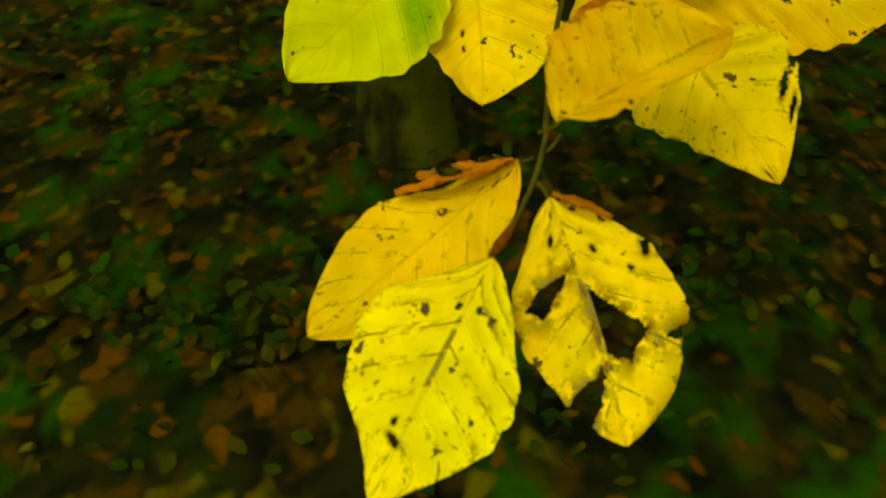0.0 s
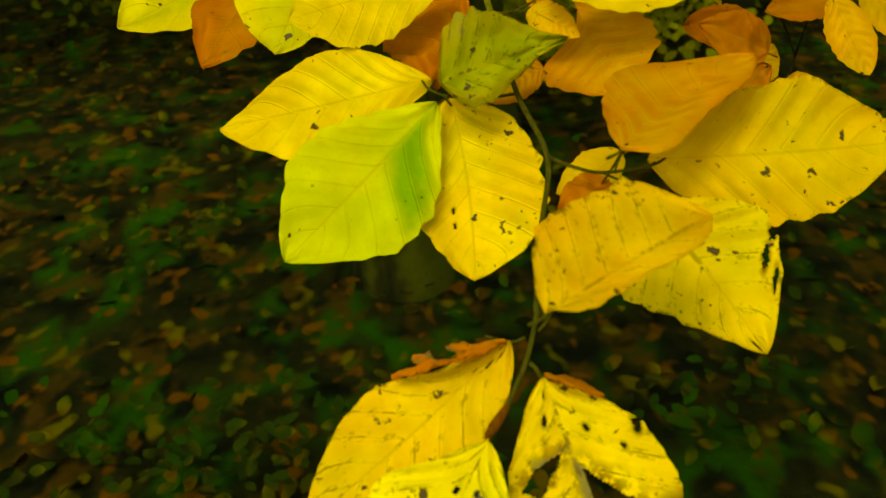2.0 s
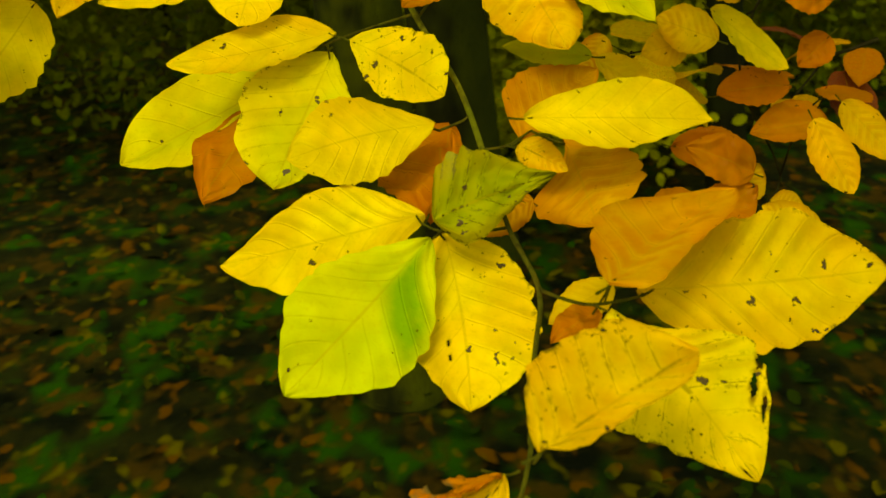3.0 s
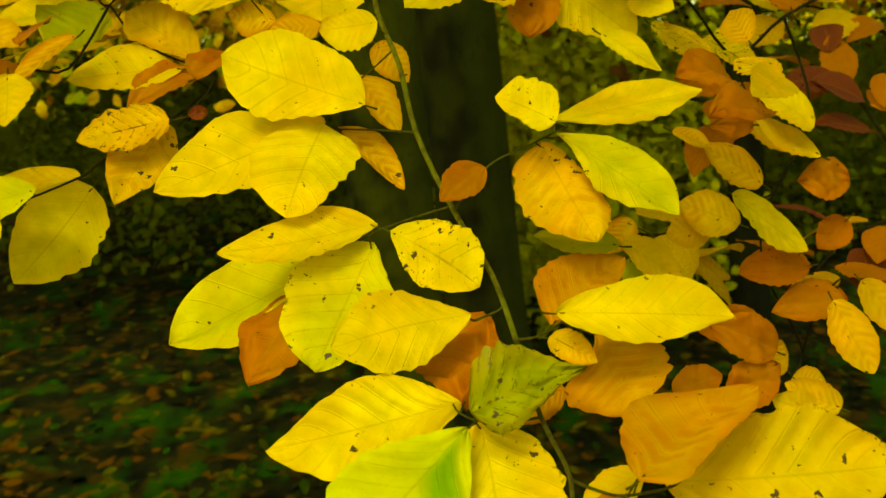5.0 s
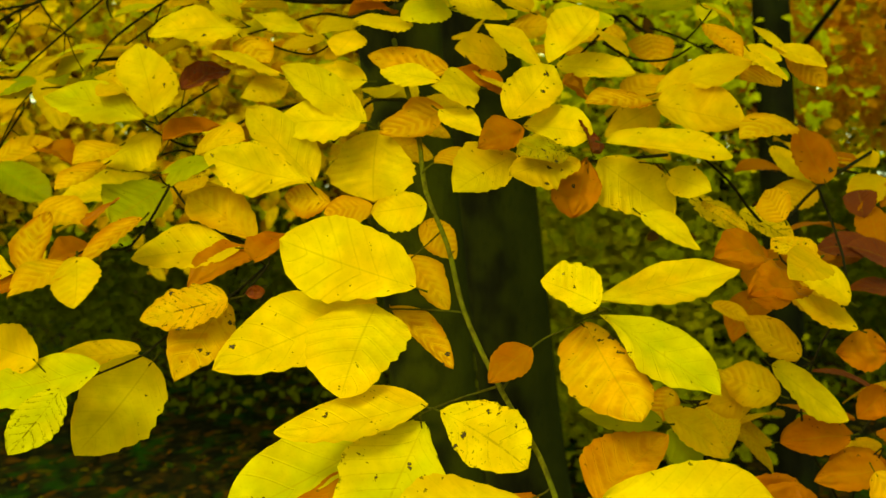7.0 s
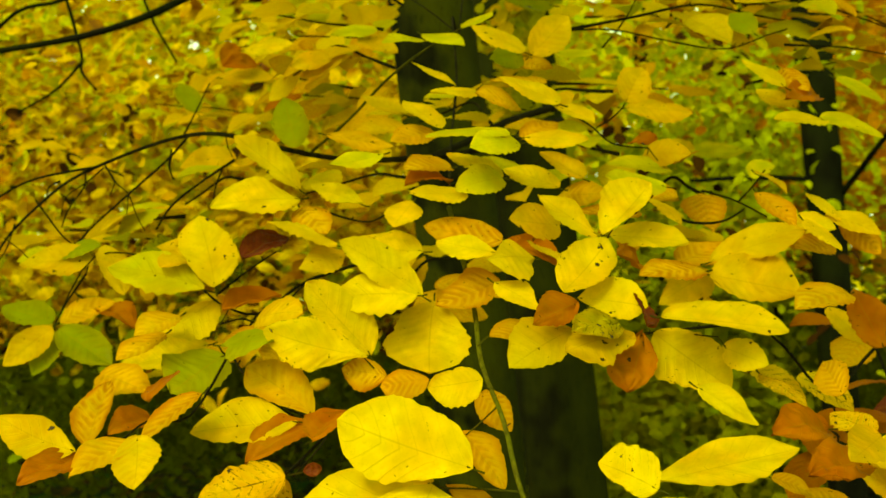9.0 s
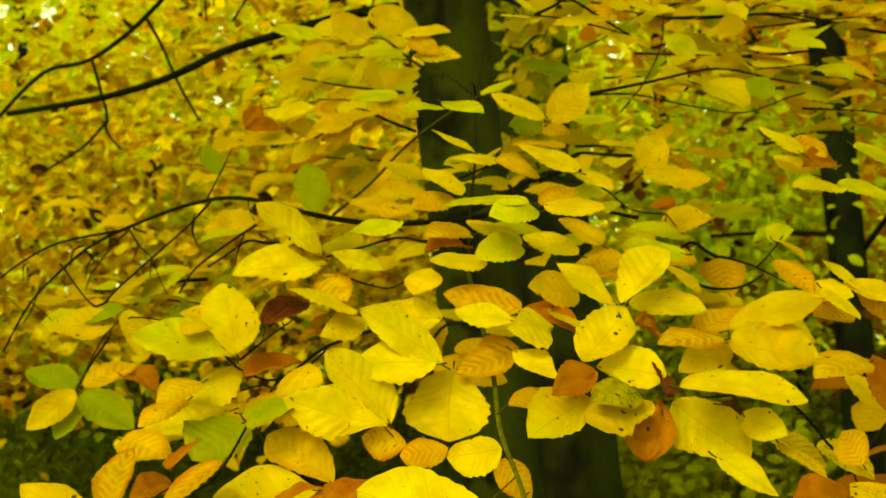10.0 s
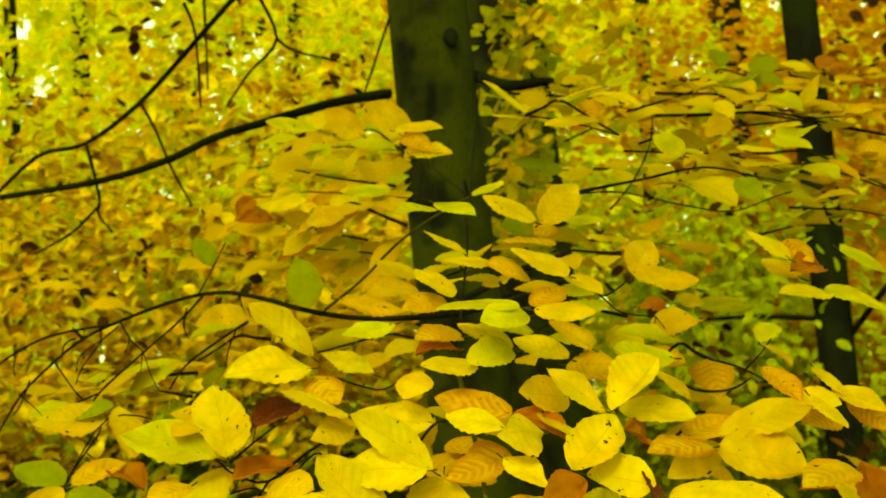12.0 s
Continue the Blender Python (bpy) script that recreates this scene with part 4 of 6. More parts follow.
leaf(stem, (0.045, 0.535, 1.224), (0.127, 0.529, 1.221), (-0.02, -0.70, 0.71), 0.048, "y", 0.15, fold=0.04, curl=0.03, edge=((0.71, 0.72, 0.7, 0.61, 0.46), (0.64, 0.77, 0.9, 1.16, 1.39)))
leaf(stem, (0.067, 0.580, 1.204), (0.077, 0.530, 1.174), (-0.38, -0.59, 0.71), 0.057, "q", 0.2, fold=0.04, curl=0.03, edge=((0.08, 0.39, 0.89, 0.96, 0.91), (0.58, 0.8, 0.97, 1.15, 1.6)))
leaf(stem, (0.044, 0.557, 1.207), (0.065, 0.540, 1.198), (-0.39, -0.73, 0.56), 0.015, "m", 0.7)
leaf(stem, (0.050, 0.552, 1.182), (0.023, 0.534, 1.172), (0.34, -0.80, 0.50), 0.018, "a", 0.3)
leaf(stem, (0.051, 0.691, 1.285), (0.076, 0.632, 1.238), (-0.14, -0.64, 0.75), 0.056, "a", 0.3, fold=0.04, curl=0.03, edge=((1.39, 1.03, 0.98, 0.99, 1.0), (0.48, 0.5, 0.54, 0.7, 0.9)))
leaf(stem, (0.058, 0.667, 1.294), (0.123, 0.648, 1.248), (0.30, -0.64, 0.70), 0.047, "k", 0.05, fold=0.04, curl=0.03, edge=((0.08, 0.59, 1.01, 0.87, 0.59), (0.72, 0.91, 1.04, 1.14, 1.32)))
leaf(stem, (0.056, 0.647, 1.302), (0.024, 0.665, 1.315), (-0.24, -0.85, 0.47), 0.035, "y", 0.5, fold=0.04, curl=0.03, edge=((1.31, 1.1, 0.92, 1.07, 1.6), (0.87, 0.62, 0.45, 0.44, 0.49)))
leaf(stem, (0.056, 0.704, 1.295), (0.149, 0.720, 1.311), (-0.12, -0.37, 0.92), 0.062, "y", 0.05, fold=0.04, curl=0.03, edge=((0.29, 0.58, 0.87, 0.9, 0.64), (0.7, 0.84, 0.97, 1.03, 1.36)))
leaf(stem, (0.094, 0.677, 1.227), (0.045, 0.683, 1.233), (0.03, -0.49, 0.87), 0.027, "g", 0.05)
leaf(stem, (-0.048, 0.672, 1.312), (-0.129, 0.684, 1.342), (0.00, -0.94, 0.35), 0.052, "y", 0.05, fold=0.04, curl=0.03, edge=((1.22, 1.06, 1.01, 1.1, 1.23), (0.59, 0.73, 0.89, 1.09, 1.31)))
leaf(stem, (-0.058, 0.748, 1.324), (-0.031, 0.716, 1.292), (0.30, -0.53, 0.79), 0.030, "a", 0.2, fold=0.04, curl=0.03, edge=((0.34, 0.52, 0.69, 0.86, 1.04), (1.6, 1.38, 0.94, 0.78, 0.69)))
leaf(stem, (-0.074, 0.706, 1.300), (-0.173, 0.687, 1.264), (-0.06, -0.78, 0.62), 0.066, "y", 0.15, fold=0.04, curl=0.03, edge=((0.76, 0.84, 0.97, 0.94, 0.87), (0.37, 0.51, 0.64, 0.7, 0.65)))
leaf(stem, (-0.073, 0.686, 1.301), (-0.090, 0.629, 1.257), (0.19, -0.63, 0.75), 0.061, "y", 0.05, fold=0.04, curl=0.03, edge=((1.08, 1.05, 1.0, 1.0, 1.18), (1.28, 1.02, 0.78, 0.7, 0.85)))
leaf(stem, (-0.067, 0.708, 1.297), (-0.028, 0.672, 1.264), (0.17, -0.54, 0.82), 0.032, "a", 0.2, fold=0.04, curl=0.03, edge=((0.29, 0.33, 0.37, 0.4, 0.44), (1.19, 1.09, 0.98, 0.85, 0.71)))
leaf(stem, (-0.049, 0.823, 1.340), (-0.027, 0.799, 1.316), (-0.23, -0.79, 0.57), 0.023, "a", 0.3)
leaf(stem, (-0.044, 0.757, 1.356), (-0.080, 0.751, 1.352), (0.11, -0.95, 0.30), 0.030, "y", 0.15, fold=0.04, curl=0.03, edge=((1.0, 0.79, 0.64, 0.68, 0.87), (1.37, 1.04, 1.03, 1.16, 1.28)))
leaf(stem, (-0.080, 0.770, 1.356), (-0.113, 0.771, 1.352), (-0.02, -0.95, 0.30), 0.022, "a", 0.1, fold=0.04, curl=0.03, edge=((0.59, 0.66, 0.75, 0.85, 0.94), (1.43, 1.13, 1.03, 1.16, 1.39)))
leaf(stem, (-0.109, 0.778, 1.359), (-0.140, 0.783, 1.364), (-0.12, -0.94, 0.33), 0.022, "a", 0.2, fold=0.04, curl=0.03, edge=((0.74, 0.78, 0.84, 0.9, 0.97), (1.26, 1.25, 1.24, 1.23, 1.22)))
leaf(stem, (-0.080, 0.837, 1.405), (-0.083, 0.810, 1.356), (0.07, -0.87, 0.48), 0.065, "y", 0.1, fold=0.04, curl=0.03, edge=((1.05, 0.78, 0.77, 1.14, 1.5), (0.73, 0.69, 0.83, 0.97, 1.3)))
leaf(stem, (-0.086, 0.814, 1.410), (-0.143, 0.810, 1.451), (0.34, -0.86, 0.37), 0.033, "y", 0.05, fold=0.04, curl=0.03, edge=((1.0, 0.94, 0.99, 1.09, 1.22), (0.7, 0.74, 0.79, 0.81, 0.8)))
leaf(stem, (-0.089, 0.806, 1.411), (-0.153, 0.802, 1.410), (0.04, -0.66, 0.75), 0.042, "y", 0.1, fold=0.04, curl=0.03, edge=((0.38, 0.64, 0.85, 0.92, 0.95), (1.27, 1.13, 0.99, 0.86, 0.75)))
leaf(stem, (-0.120, 0.789, 1.372), (-0.163, 0.786, 1.423), (0.52, -0.76, 0.38), 0.043, "y", 0.1, fold=0.04, curl=0.03, edge=((1.3, 1.17, 1.03, 1.08, 1.24), (0.49, 0.47, 0.48, 0.63, 0.91)))
leaf(stem, (-0.120, 0.769, 1.372), (-0.189, 0.764, 1.393), (0.12, -0.98, 0.17), 0.039, "y", 0.4, fine=2, ragged=0.12, fold=0.04, curl=0.03, edge=((0.5, 0.72, 0.89, 0.95, 0.92), (0.2, 0.54, 0.92, 0.94, 1.01)))
leaf(stem, (-0.036, 0.815, 1.418), (-0.001, 0.785, 1.397), (0.09, -0.55, 0.83), 0.025, "y", 0.2, fold=0.04, curl=0.03, edge=((1.0, 0.92, 0.82, 0.71, 0.63), (1.5, 1.5, 0.97, 0.43, 0.18)))
leaf(stem, (-0.033, 0.854, 1.418), (-0.078, 0.823, 1.404), (0.22, -0.68, 0.70), 0.037, "a", 0.1, fold=0.04, curl=0.03, edge=((1.5, 1.3, 0.81, 0.69, 0.6), (0.74, 0.77, 0.8, 0.77, 0.7)))
leaf(stem, (0.020, 0.778, 1.403), (-0.010, 0.736, 1.392), (0.70, -0.46, 0.55), 0.026, "o", 0.1, fold=0.04, curl=0.03, edge=((1.28, 1.19, 1.08, 0.97, 0.89), (0.94, 0.86, 0.77, 0.66, 0.56)))
leaf(stem, (0.016, 0.772, 1.386), (-0.026, 0.740, 1.364), (0.49, -0.81, 0.32), 0.040, "y", 0.1, fold=0.04, curl=0.03, edge=((0.62, 0.8, 1.0, 1.16, 1.3), (0.7, 0.73, 0.7, 0.61, 0.53)))
leaf(stem, (0.056, 0.784, 1.379), (0.009, 0.739, 1.373), (0.33, -0.62, 0.71), 0.039, "d", 0.2, fold=0.04, curl=0.03, edge=((0.44, 0.5, 0.58, 0.66, 0.73), (0.89, 0.71, 0.78, 1.5, 1.5)))
leaf(stem, (0.064, 0.802, 1.381), (0.050, 0.768, 1.344), (0.24, -0.77, 0.59), 0.037, "o", 0.2, fold=0.04, curl=0.03, edge=((0.49, 0.68, 0.91, 1.19, 1.43), (0.69, 0.69, 0.7, 0.71, 0.71)))
leaf(stem, (0.071, 0.800, 1.380), (0.122, 0.803, 1.340), (0.19, -0.98, 0.10), 0.044, "y", 0.3, fold=0.04, curl=0.03, edge=((1.5, 1.22, 0.86, 0.81, 0.83), (0.86, 0.85, 0.88, 1.0, 1.21)))
leaf(stem, (0.097, 0.783, 1.344), (0.132, 0.760, 1.321), (0.28, -0.60, 0.75), 0.032, "y", 0.1, fold=0.04, curl=0.03, edge=((0.75, 0.74, 0.72, 0.7, 0.68), (1.5, 1.24, 0.92, 0.62, 0.37)))
leaf(stem, (0.073, 0.766, 1.392), (0.156, 0.772, 1.380), (0.17, -0.45, 0.88), 0.057, "y", 0.1, fold=0.04, curl=0.03, edge=((0.31, 0.3, 0.3, 0.34, 0.37), (1.02, 1.0, 1.02, 1.19, 1.39)))
leaf(stem, (0.011, 0.787, 1.410), (0.044, 0.818, 1.445), (0.33, -0.84, 0.43), 0.036, "y", 0.3, fold=0.04, curl=0.03, edge=((0.63, 0.7, 0.79, 0.95, 1.35), (1.46, 1.17, 1.02, 0.96, 0.94)))
leaf(stem, (0.021, 0.813, 1.405), (0.067, 0.789, 1.398), (-0.31, -0.72, 0.62), 0.039, "y", 0.2, fold=0.04, curl=0.03, edge=((0.29, 0.41, 0.58, 0.8, 1.05), (1.05, 1.03, 1.01, 1.03, 1.08)))
leaf(stem, (0.046, 0.782, 1.388), (0.014, 0.739, 1.387), (0.53, -0.34, 0.78), 0.029, "w", 1.0)
leaf(stem, (0.065, 0.773, 1.386), (0.058, 0.802, 1.406), (0.73, -0.13, 0.67), 0.023, "r", 0.2)
leaf(stem, (0.130, 0.933, 1.418), (0.085, 0.898, 1.395), (0.39, -0.80, 0.45), 0.037, "y", 0.3, fold=0.04, curl=0.03, edge=((0.82, 0.76, 0.69, 0.62, 0.56), (1.03, 1.04, 0.96, 0.77, 0.61)))
leaf(stem, (0.117, 0.851, 1.417), (0.182, 0.856, 1.401), (0.22, -0.84, 0.50), 0.048, "d", 0.15, fold=0.04, curl=0.03, edge=((0.86, 0.75, 0.64, 0.56, 0.49), (1.28, 1.04, 0.89, 1.34, 1.5)))
leaf(stem, (0.120, 0.870, 1.426), (0.192, 0.875, 1.447), (-0.16, -0.65, 0.74), 0.041, "d", 0.1, fold=0.04, curl=0.03, edge=((0.38, 0.54, 0.73, 0.78, 0.72), (1.03, 1.02, 1.0, 1.0, 0.99)))
leaf(stem, (0.113, 0.845, 1.420), (0.064, 0.810, 1.419), (0.25, -0.37, 0.90), 0.033, "a", 0.1)
leaf(stem, (0.099, 0.887, 1.426), (0.142, 0.925, 1.440), (0.17, -0.50, 0.85), 0.032, "a", 0.1)
leaf(stem, (0.070, 0.882, 1.425), (0.051, 0.837, 1.433), (0.79, -0.22, 0.58), 0.027, "o", 0.1)
leaf(stem, (0.049, 0.877, 1.448), (0.106, 0.871, 1.441), (0.02, -0.67, 0.74), 0.037, "y", 0.1, fold=0.04, curl=0.03, edge=((0.75, 0.71, 0.65, 0.61, 0.57), (1.09, 1.03, 1.0, 1.13, 1.39)))
leaf(stem, (0.042, 0.835, 1.448), (0.079, 0.867, 1.485), (0.30, -0.83, 0.47), 0.047, "y", 0.05, fold=0.04, curl=0.03, edge=((0.18, 0.18, 0.22, 0.35, 0.49), (0.9, 0.94, 1.0, 1.13, 1.3)))
leaf(stem, (0.039, 0.846, 1.448), (-0.003, 0.864, 1.480), (0.40, -0.53, 0.75), 0.035, "y", 0.1, fold=0.04, curl=0.03, edge=((0.34, 0.61, 0.93, 1.33, 1.5), (0.9, 0.88, 0.85, 0.82, 0.8)))
leaf(stem, (0.013, 0.913, 1.458), (-0.025, 0.874, 1.463), (0.68, -0.61, 0.41), 0.031, "d", 0.1)
leaf(stem, (-0.007, 0.843, 1.433), (-0.040, 0.800, 1.434), (0.55, -0.43, 0.71), 0.045, "y", 0.1, fold=0.04, curl=0.03, edge=((1.33, 0.96, 0.61, 0.34, 0.18), (0.36, 0.64, 0.97, 1.31, 1.5)))
leaf(stem, (-0.034, 0.823, 1.438), (-0.078, 0.851, 1.449), (-0.05, -0.48, 0.88), 0.028, "y", 0.1, fold=0.04, curl=0.03, edge=((0.53, 0.68, 0.87, 1.14, 1.44), (1.25, 1.21, 1.16, 1.11, 1.07)))
leaf(stem, (-0.030, 0.868, 1.447), (-0.089, 0.879, 1.461), (0.03, -0.71, 0.70), 0.034, "a", 0.3)
leaf(stem, (-0.030, 0.895, 1.446), (0.012, 0.869, 1.425), (0.11, -0.50, 0.86), 0.030, "o", 0.2)
leaf(stem, (-0.008, 0.886, 1.445), (0.011, 0.846, 1.431), (0.37, -0.16, 0.92), 0.025, "y", 0.2)
leaf(stem, (-0.007, 0.817, 1.387), (-0.039, 0.777, 1.382), (0.28, -0.33, 0.90), 0.030, "m", 0.1)
leaf(stem, (0.118, 0.810, 1.368), (0.142, 0.773, 1.358), (-0.66, -0.57, 0.48), 0.023, "y", 0.2)
leaf(stem, (0.024, 0.395, 1.124), (-0.016, 0.381, 1.119), (-0.18, 0.16, 0.97), 0.021, "o", 0.5, curl=0.02, fold=0.05, ragged=0.9, fine=3, crumple=2.4, cuts=[[(0.40, -0.1), (0.50, 1.2), (0.62, 1.2), (0.60, -0.2)], [(0.75, 0.3), (0.80, 1.2), (1.0, 1.2), (0.95, 0.2)]])
leaf(stem, (0.036, 0.379, 1.119), (0.056, 0.374, 1.113), (0.27, 0.16, 0.95), 0.012, "o", 0.15, curl=0.05, fold=0.1, ragged=0.4)

left_spray = thing("beech_branch", (-0.163, 0.895, 1.393), "side branch of yellow, amber and green beech leaves", "branch")
twig(left_spray, 0.0011, 0.0007, "b", (-0.163, 0.895, 1.393), (-0.185, 0.923, 1.419), (-0.203, 0.922, 1.406))
twig(left_spray, 0.0010, 0.0006, "b", (-0.246, 0.878, 1.416), (-0.233, 0.919, 1.432), (-0.220, 0.970, 1.447))
twig(left_spray, 0.0009, 0.0006, "b", (-0.244, 0.869, 1.393), (-0.230, 0.880, 1.396), (-0.217, 0.881, 1.391))
twig(left_spray, 0.0010, 0.0006, "b", (-0.155, 0.756, 1.331), (-0.148, 0.757, 1.321), (-0.171, 0.756, 1.296))
twig(left_spray, 0.0010, 0.0006, "b", (-0.412, 1.056, 1.435), (-0.450, 1.075, 1.389), (-0.443, 1.076, 1.362))
twig(left_spray, 0.0020, 0.0008, "b", (-0.149, 1.126, 1.440), (-0.202, 1.022, 1.422), (-0.226, 0.920, 1.398), (-0.247, 0.878, 1.409))
twig(left_spray, 0.0010, 0.0006, "b", (-0.226, 0.920, 1.398), (-0.235, 0.860, 1.372), (-0.238, 0.840, 1.378))
twig(left_spray, 0.0010, 0.0006, "b", (-0.235, 0.860, 1.372), (-0.206, 0.823, 1.346), (-0.157, 0.766, 1.331))
twig(left_spray, 0.0011, 0.0006, "b", (-0.235, 0.860, 1.372), (-0.255, 0.819, 1.331), (-0.276, 0.788, 1.332), (-0.299, 0.776, 1.315), (-0.312, 0.765, 1.313))
twig(left_spray, 0.0011, 0.0006, "b", (-0.158, 0.803, 1.315), (-0.172, 0.731, 1.301), (-0.207, 0.708, 1.281), (-0.216, 0.687, 1.274), (-0.265, 0.683, 1.256))
twig(left_spray, 0.0008, 0.0005, "b", (-0.206, 0.823, 1.346), (-0.158, 0.803, 1.315))
twig(left_spray, 0.0009, 0.0006, "b", (-0.247, 0.878, 1.409), (-0.314, 0.963, 1.442), (-0.394, 1.027, 1.449), (-0.450, 1.075, 1.389))
leaf(left_spray, (-0.167, 0.713, 1.304), (-0.219, 0.700, 1.294), (0.05, -0.75, 0.66), 0.031, "m", 1.0)
leaf(left_spray, (-0.174, 0.738, 1.299), (-0.198, 0.692, 1.257), (0.25, -0.71, 0.65), 0.038, "m", 0.35)
leaf(left_spray, (-0.145, 0.720, 1.307), (-0.157, 0.718, 1.306), (0.18, -0.94, 0.30), 0.009, "r", 0.1)
leaf(left_spray, (-0.226, 0.750, 1.260), (-0.274, 0.729, 1.204), (-0.02, -0.93, 0.37), 0.057, "y", 0.1)
leaf(left_spray, (-0.240, 0.775, 1.263), (-0.299, 0.773, 1.259), (-0.02, -0.57, 0.82), 0.032, "d", 0.1)
leaf(left_spray, (-0.260, 0.669, 1.258), (-0.276, 0.624, 1.231), (0.31, -0.57, 0.76), 0.028, "k", 0.8)
leaf(left_spray, (-0.241, 0.689, 1.268), (-0.318, 0.674, 1.256), (-0.03, -0.49, 0.87), 0.045, "k", 0.2)
leaf(left_spray, (-0.280, 0.692, 1.272), (-0.323, 0.706, 1.284), (-0.19, -0.92, 0.35), 0.034, "d", 0.1)
leaf(left_spray, (-0.241, 0.847, 1.421), (-0.256, 0.865, 1.475), (0.04, -0.94, 0.33), 0.041, "y", 0.2, fold=0.04, curl=0.03, edge=((1.5, 1.15, 0.97, 0.87, 0.8), (0.78, 0.76, 0.87, 1.09, 1.35)))
leaf(left_spray, (-0.255, 0.870, 1.420), (-0.327, 0.865, 1.439), (0.24, -0.66, 0.71), 0.045, "k", 0.1, fold=0.04, curl=0.03, edge=((0.83, 0.97, 1.01, 0.95, 0.85), (0.71, 0.83, 0.94, 0.96, 0.94)))
leaf(left_spray, (-0.251, 0.892, 1.412), (-0.288, 0.864, 1.388), (0.09, -0.76, 0.64), 0.046, "y", 0.1, fold=0.04, curl=0.03, edge=((0.34, 0.3, 0.32, 0.34, 0.37), (1.03, 1.04, 1.06, 1.09, 1.12)))
leaf(left_spray, (-0.263, 0.908, 1.376), (-0.335, 0.903, 1.360), (-0.16, -0.51, 0.85), 0.057, "y", 0.1, fold=0.04, curl=0.03, edge=((0.82, 0.9, 1.02, 1.18, 1.32), (0.87, 0.75, 0.59, 0.45, 0.34)))
leaf(left_spray, (-0.240, 0.865, 1.371), (-0.273, 0.834, 1.345), (0.31, -0.80, 0.51), 0.045, "g", 0.1, fold=0.04, curl=0.03, edge=((0.91, 0.79, 0.86, 1.48, 1.5), (1.23, 0.89, 0.73, 0.76, 0.85)))
leaf(left_spray, (-0.226, 0.795, 1.382), (-0.181, 0.761, 1.385), (-0.26, -0.43, 0.87), 0.036, "g", 0.1, fold=0.04, curl=0.03, edge=((0.18, 0.36, 0.97, 1.5, 1.5), (0.94, 0.86, 0.79, 0.74, 0.7)))
leaf(left_spray, (-0.200, 0.864, 1.389), (-0.232, 0.828, 1.381), (0.07, -0.29, 0.96), 0.028, "a", 0.1)
leaf(left_spray, (-0.238, 0.858, 1.403), (-0.201, 0.893, 1.412), (0.13, -0.38, 0.92), 0.029, "o", 0.1)
leaf(left_spray, (-0.202, 0.808, 1.398), (-0.163, 0.772, 1.403), (-0.50, -0.47, 0.73), 0.030, "m", 0.1)
leaf(left_spray, (-0.158, 0.773, 1.334), (-0.206, 0.788, 1.367), (-0.11, -0.95, 0.29), 0.037, "m", 0.1, fold=0.04, curl=0.03, edge=((0.99, 1.0, 1.04, 1.07, 1.1), (0.34, 0.44, 0.57, 0.8, 1.35)))
leaf(left_spray, (-0.168, 0.769, 1.331), (-0.241, 0.765, 1.326), (-0.02, -0.60, 0.80), 0.054, "y", 0.1, fold=0.04, curl=0.03, edge=((0.57, 0.8, 0.99, 1.09, 1.08), (0.63, 0.62, 0.61, 0.62, 0.63)))
leaf(left_spray, (-0.158, 0.777, 1.327), (-0.201, 0.750, 1.307), (0.01, -0.60, 0.80), 0.030, "o", 0.1)
leaf(left_spray, (-0.146, 0.692, 1.329), (-0.130, 0.733, 1.341), (-0.00, -0.29, 0.96), 0.026, "o", 0.3)
leaf(left_spray, (-0.291, 0.690, 1.326), (-0.348, 0.710, 1.347), (-0.02, -0.73, 0.68), 0.031, "d", 0.1, fold=0.04, curl=0.03, edge=((0.57, 0.76, 0.89, 0.87, 0.75), (1.34, 1.05, 1.0, 1.0, 0.98)))
leaf(left_spray, (-0.332, 0.821, 1.311), (-0.320, 0.845, 1.355), (0.13, -0.90, 0.42), 0.034, "a", 0.1, fold=0.04, curl=0.03, edge=((0.49, 0.46, 0.46, 0.53, 0.62), (1.26, 1.14, 1.03, 0.98, 0.97)))
leaf(left_spray, (-0.290, 0.698, 1.321), (-0.317, 0.662, 1.312), (0.25, -0.42, 0.87), 0.026, "o", 0.1)
leaf(left_spray, (-0.259, 0.704, 1.329), (-0.289, 0.671, 1.313), (0.10, -0.51, 0.86), 0.027, "m", 0.1)
leaf(left_spray, (-0.255, 0.698, 1.333), (-0.246, 0.660, 1.307), (-0.10, -0.57, 0.82), 0.030, "d", 0.1)
leaf(left_spray, (-0.297, 0.858, 1.326), (-0.315, 0.818, 1.320), (0.47, -0.33, 0.82), 0.024, "o", 0.1)
leaf(left_spray, (-0.228, 0.748, 1.353), (-0.261, 0.719, 1.324), (-0.32, -0.46, 0.83), 0.029, "a", 0.2)
leaf(left_spray, (-0.343, 0.887, 1.357), (-0.295, 0.856, 1.344), (-0.15, -0.56, 0.81), 0.033, "m", 0.1)
leaf(left_spray, (-0.259, 0.792, 1.362), (-0.264, 0.750, 1.349), (-0.38, -0.23, 0.90), 0.025, "o", 0.1)
leaf(left_spray, (-0.433, 1.027, 1.393), (-0.490, 1.053, 1.408), (-0.03, -0.53, 0.85), 0.035, "G", 0.1)
leaf(left_spray, (-0.432, 1.023, 1.389), (-0.467, 0.997, 1.358), (0.30, -0.88, 0.37), 0.028, "d", 0.1)
leaf(left_spray, (-0.426, 1.021, 1.387), (-0.373, 1.004, 1.355), (0.13, -0.77, 0.63), 0.036, "G", 0.1)
leaf(left_spray, (-0.432, 1.039, 1.384), (-0.445, 1.007, 1.348), (0.23, -0.76, 0.60), 0.026, "G", 0.2)
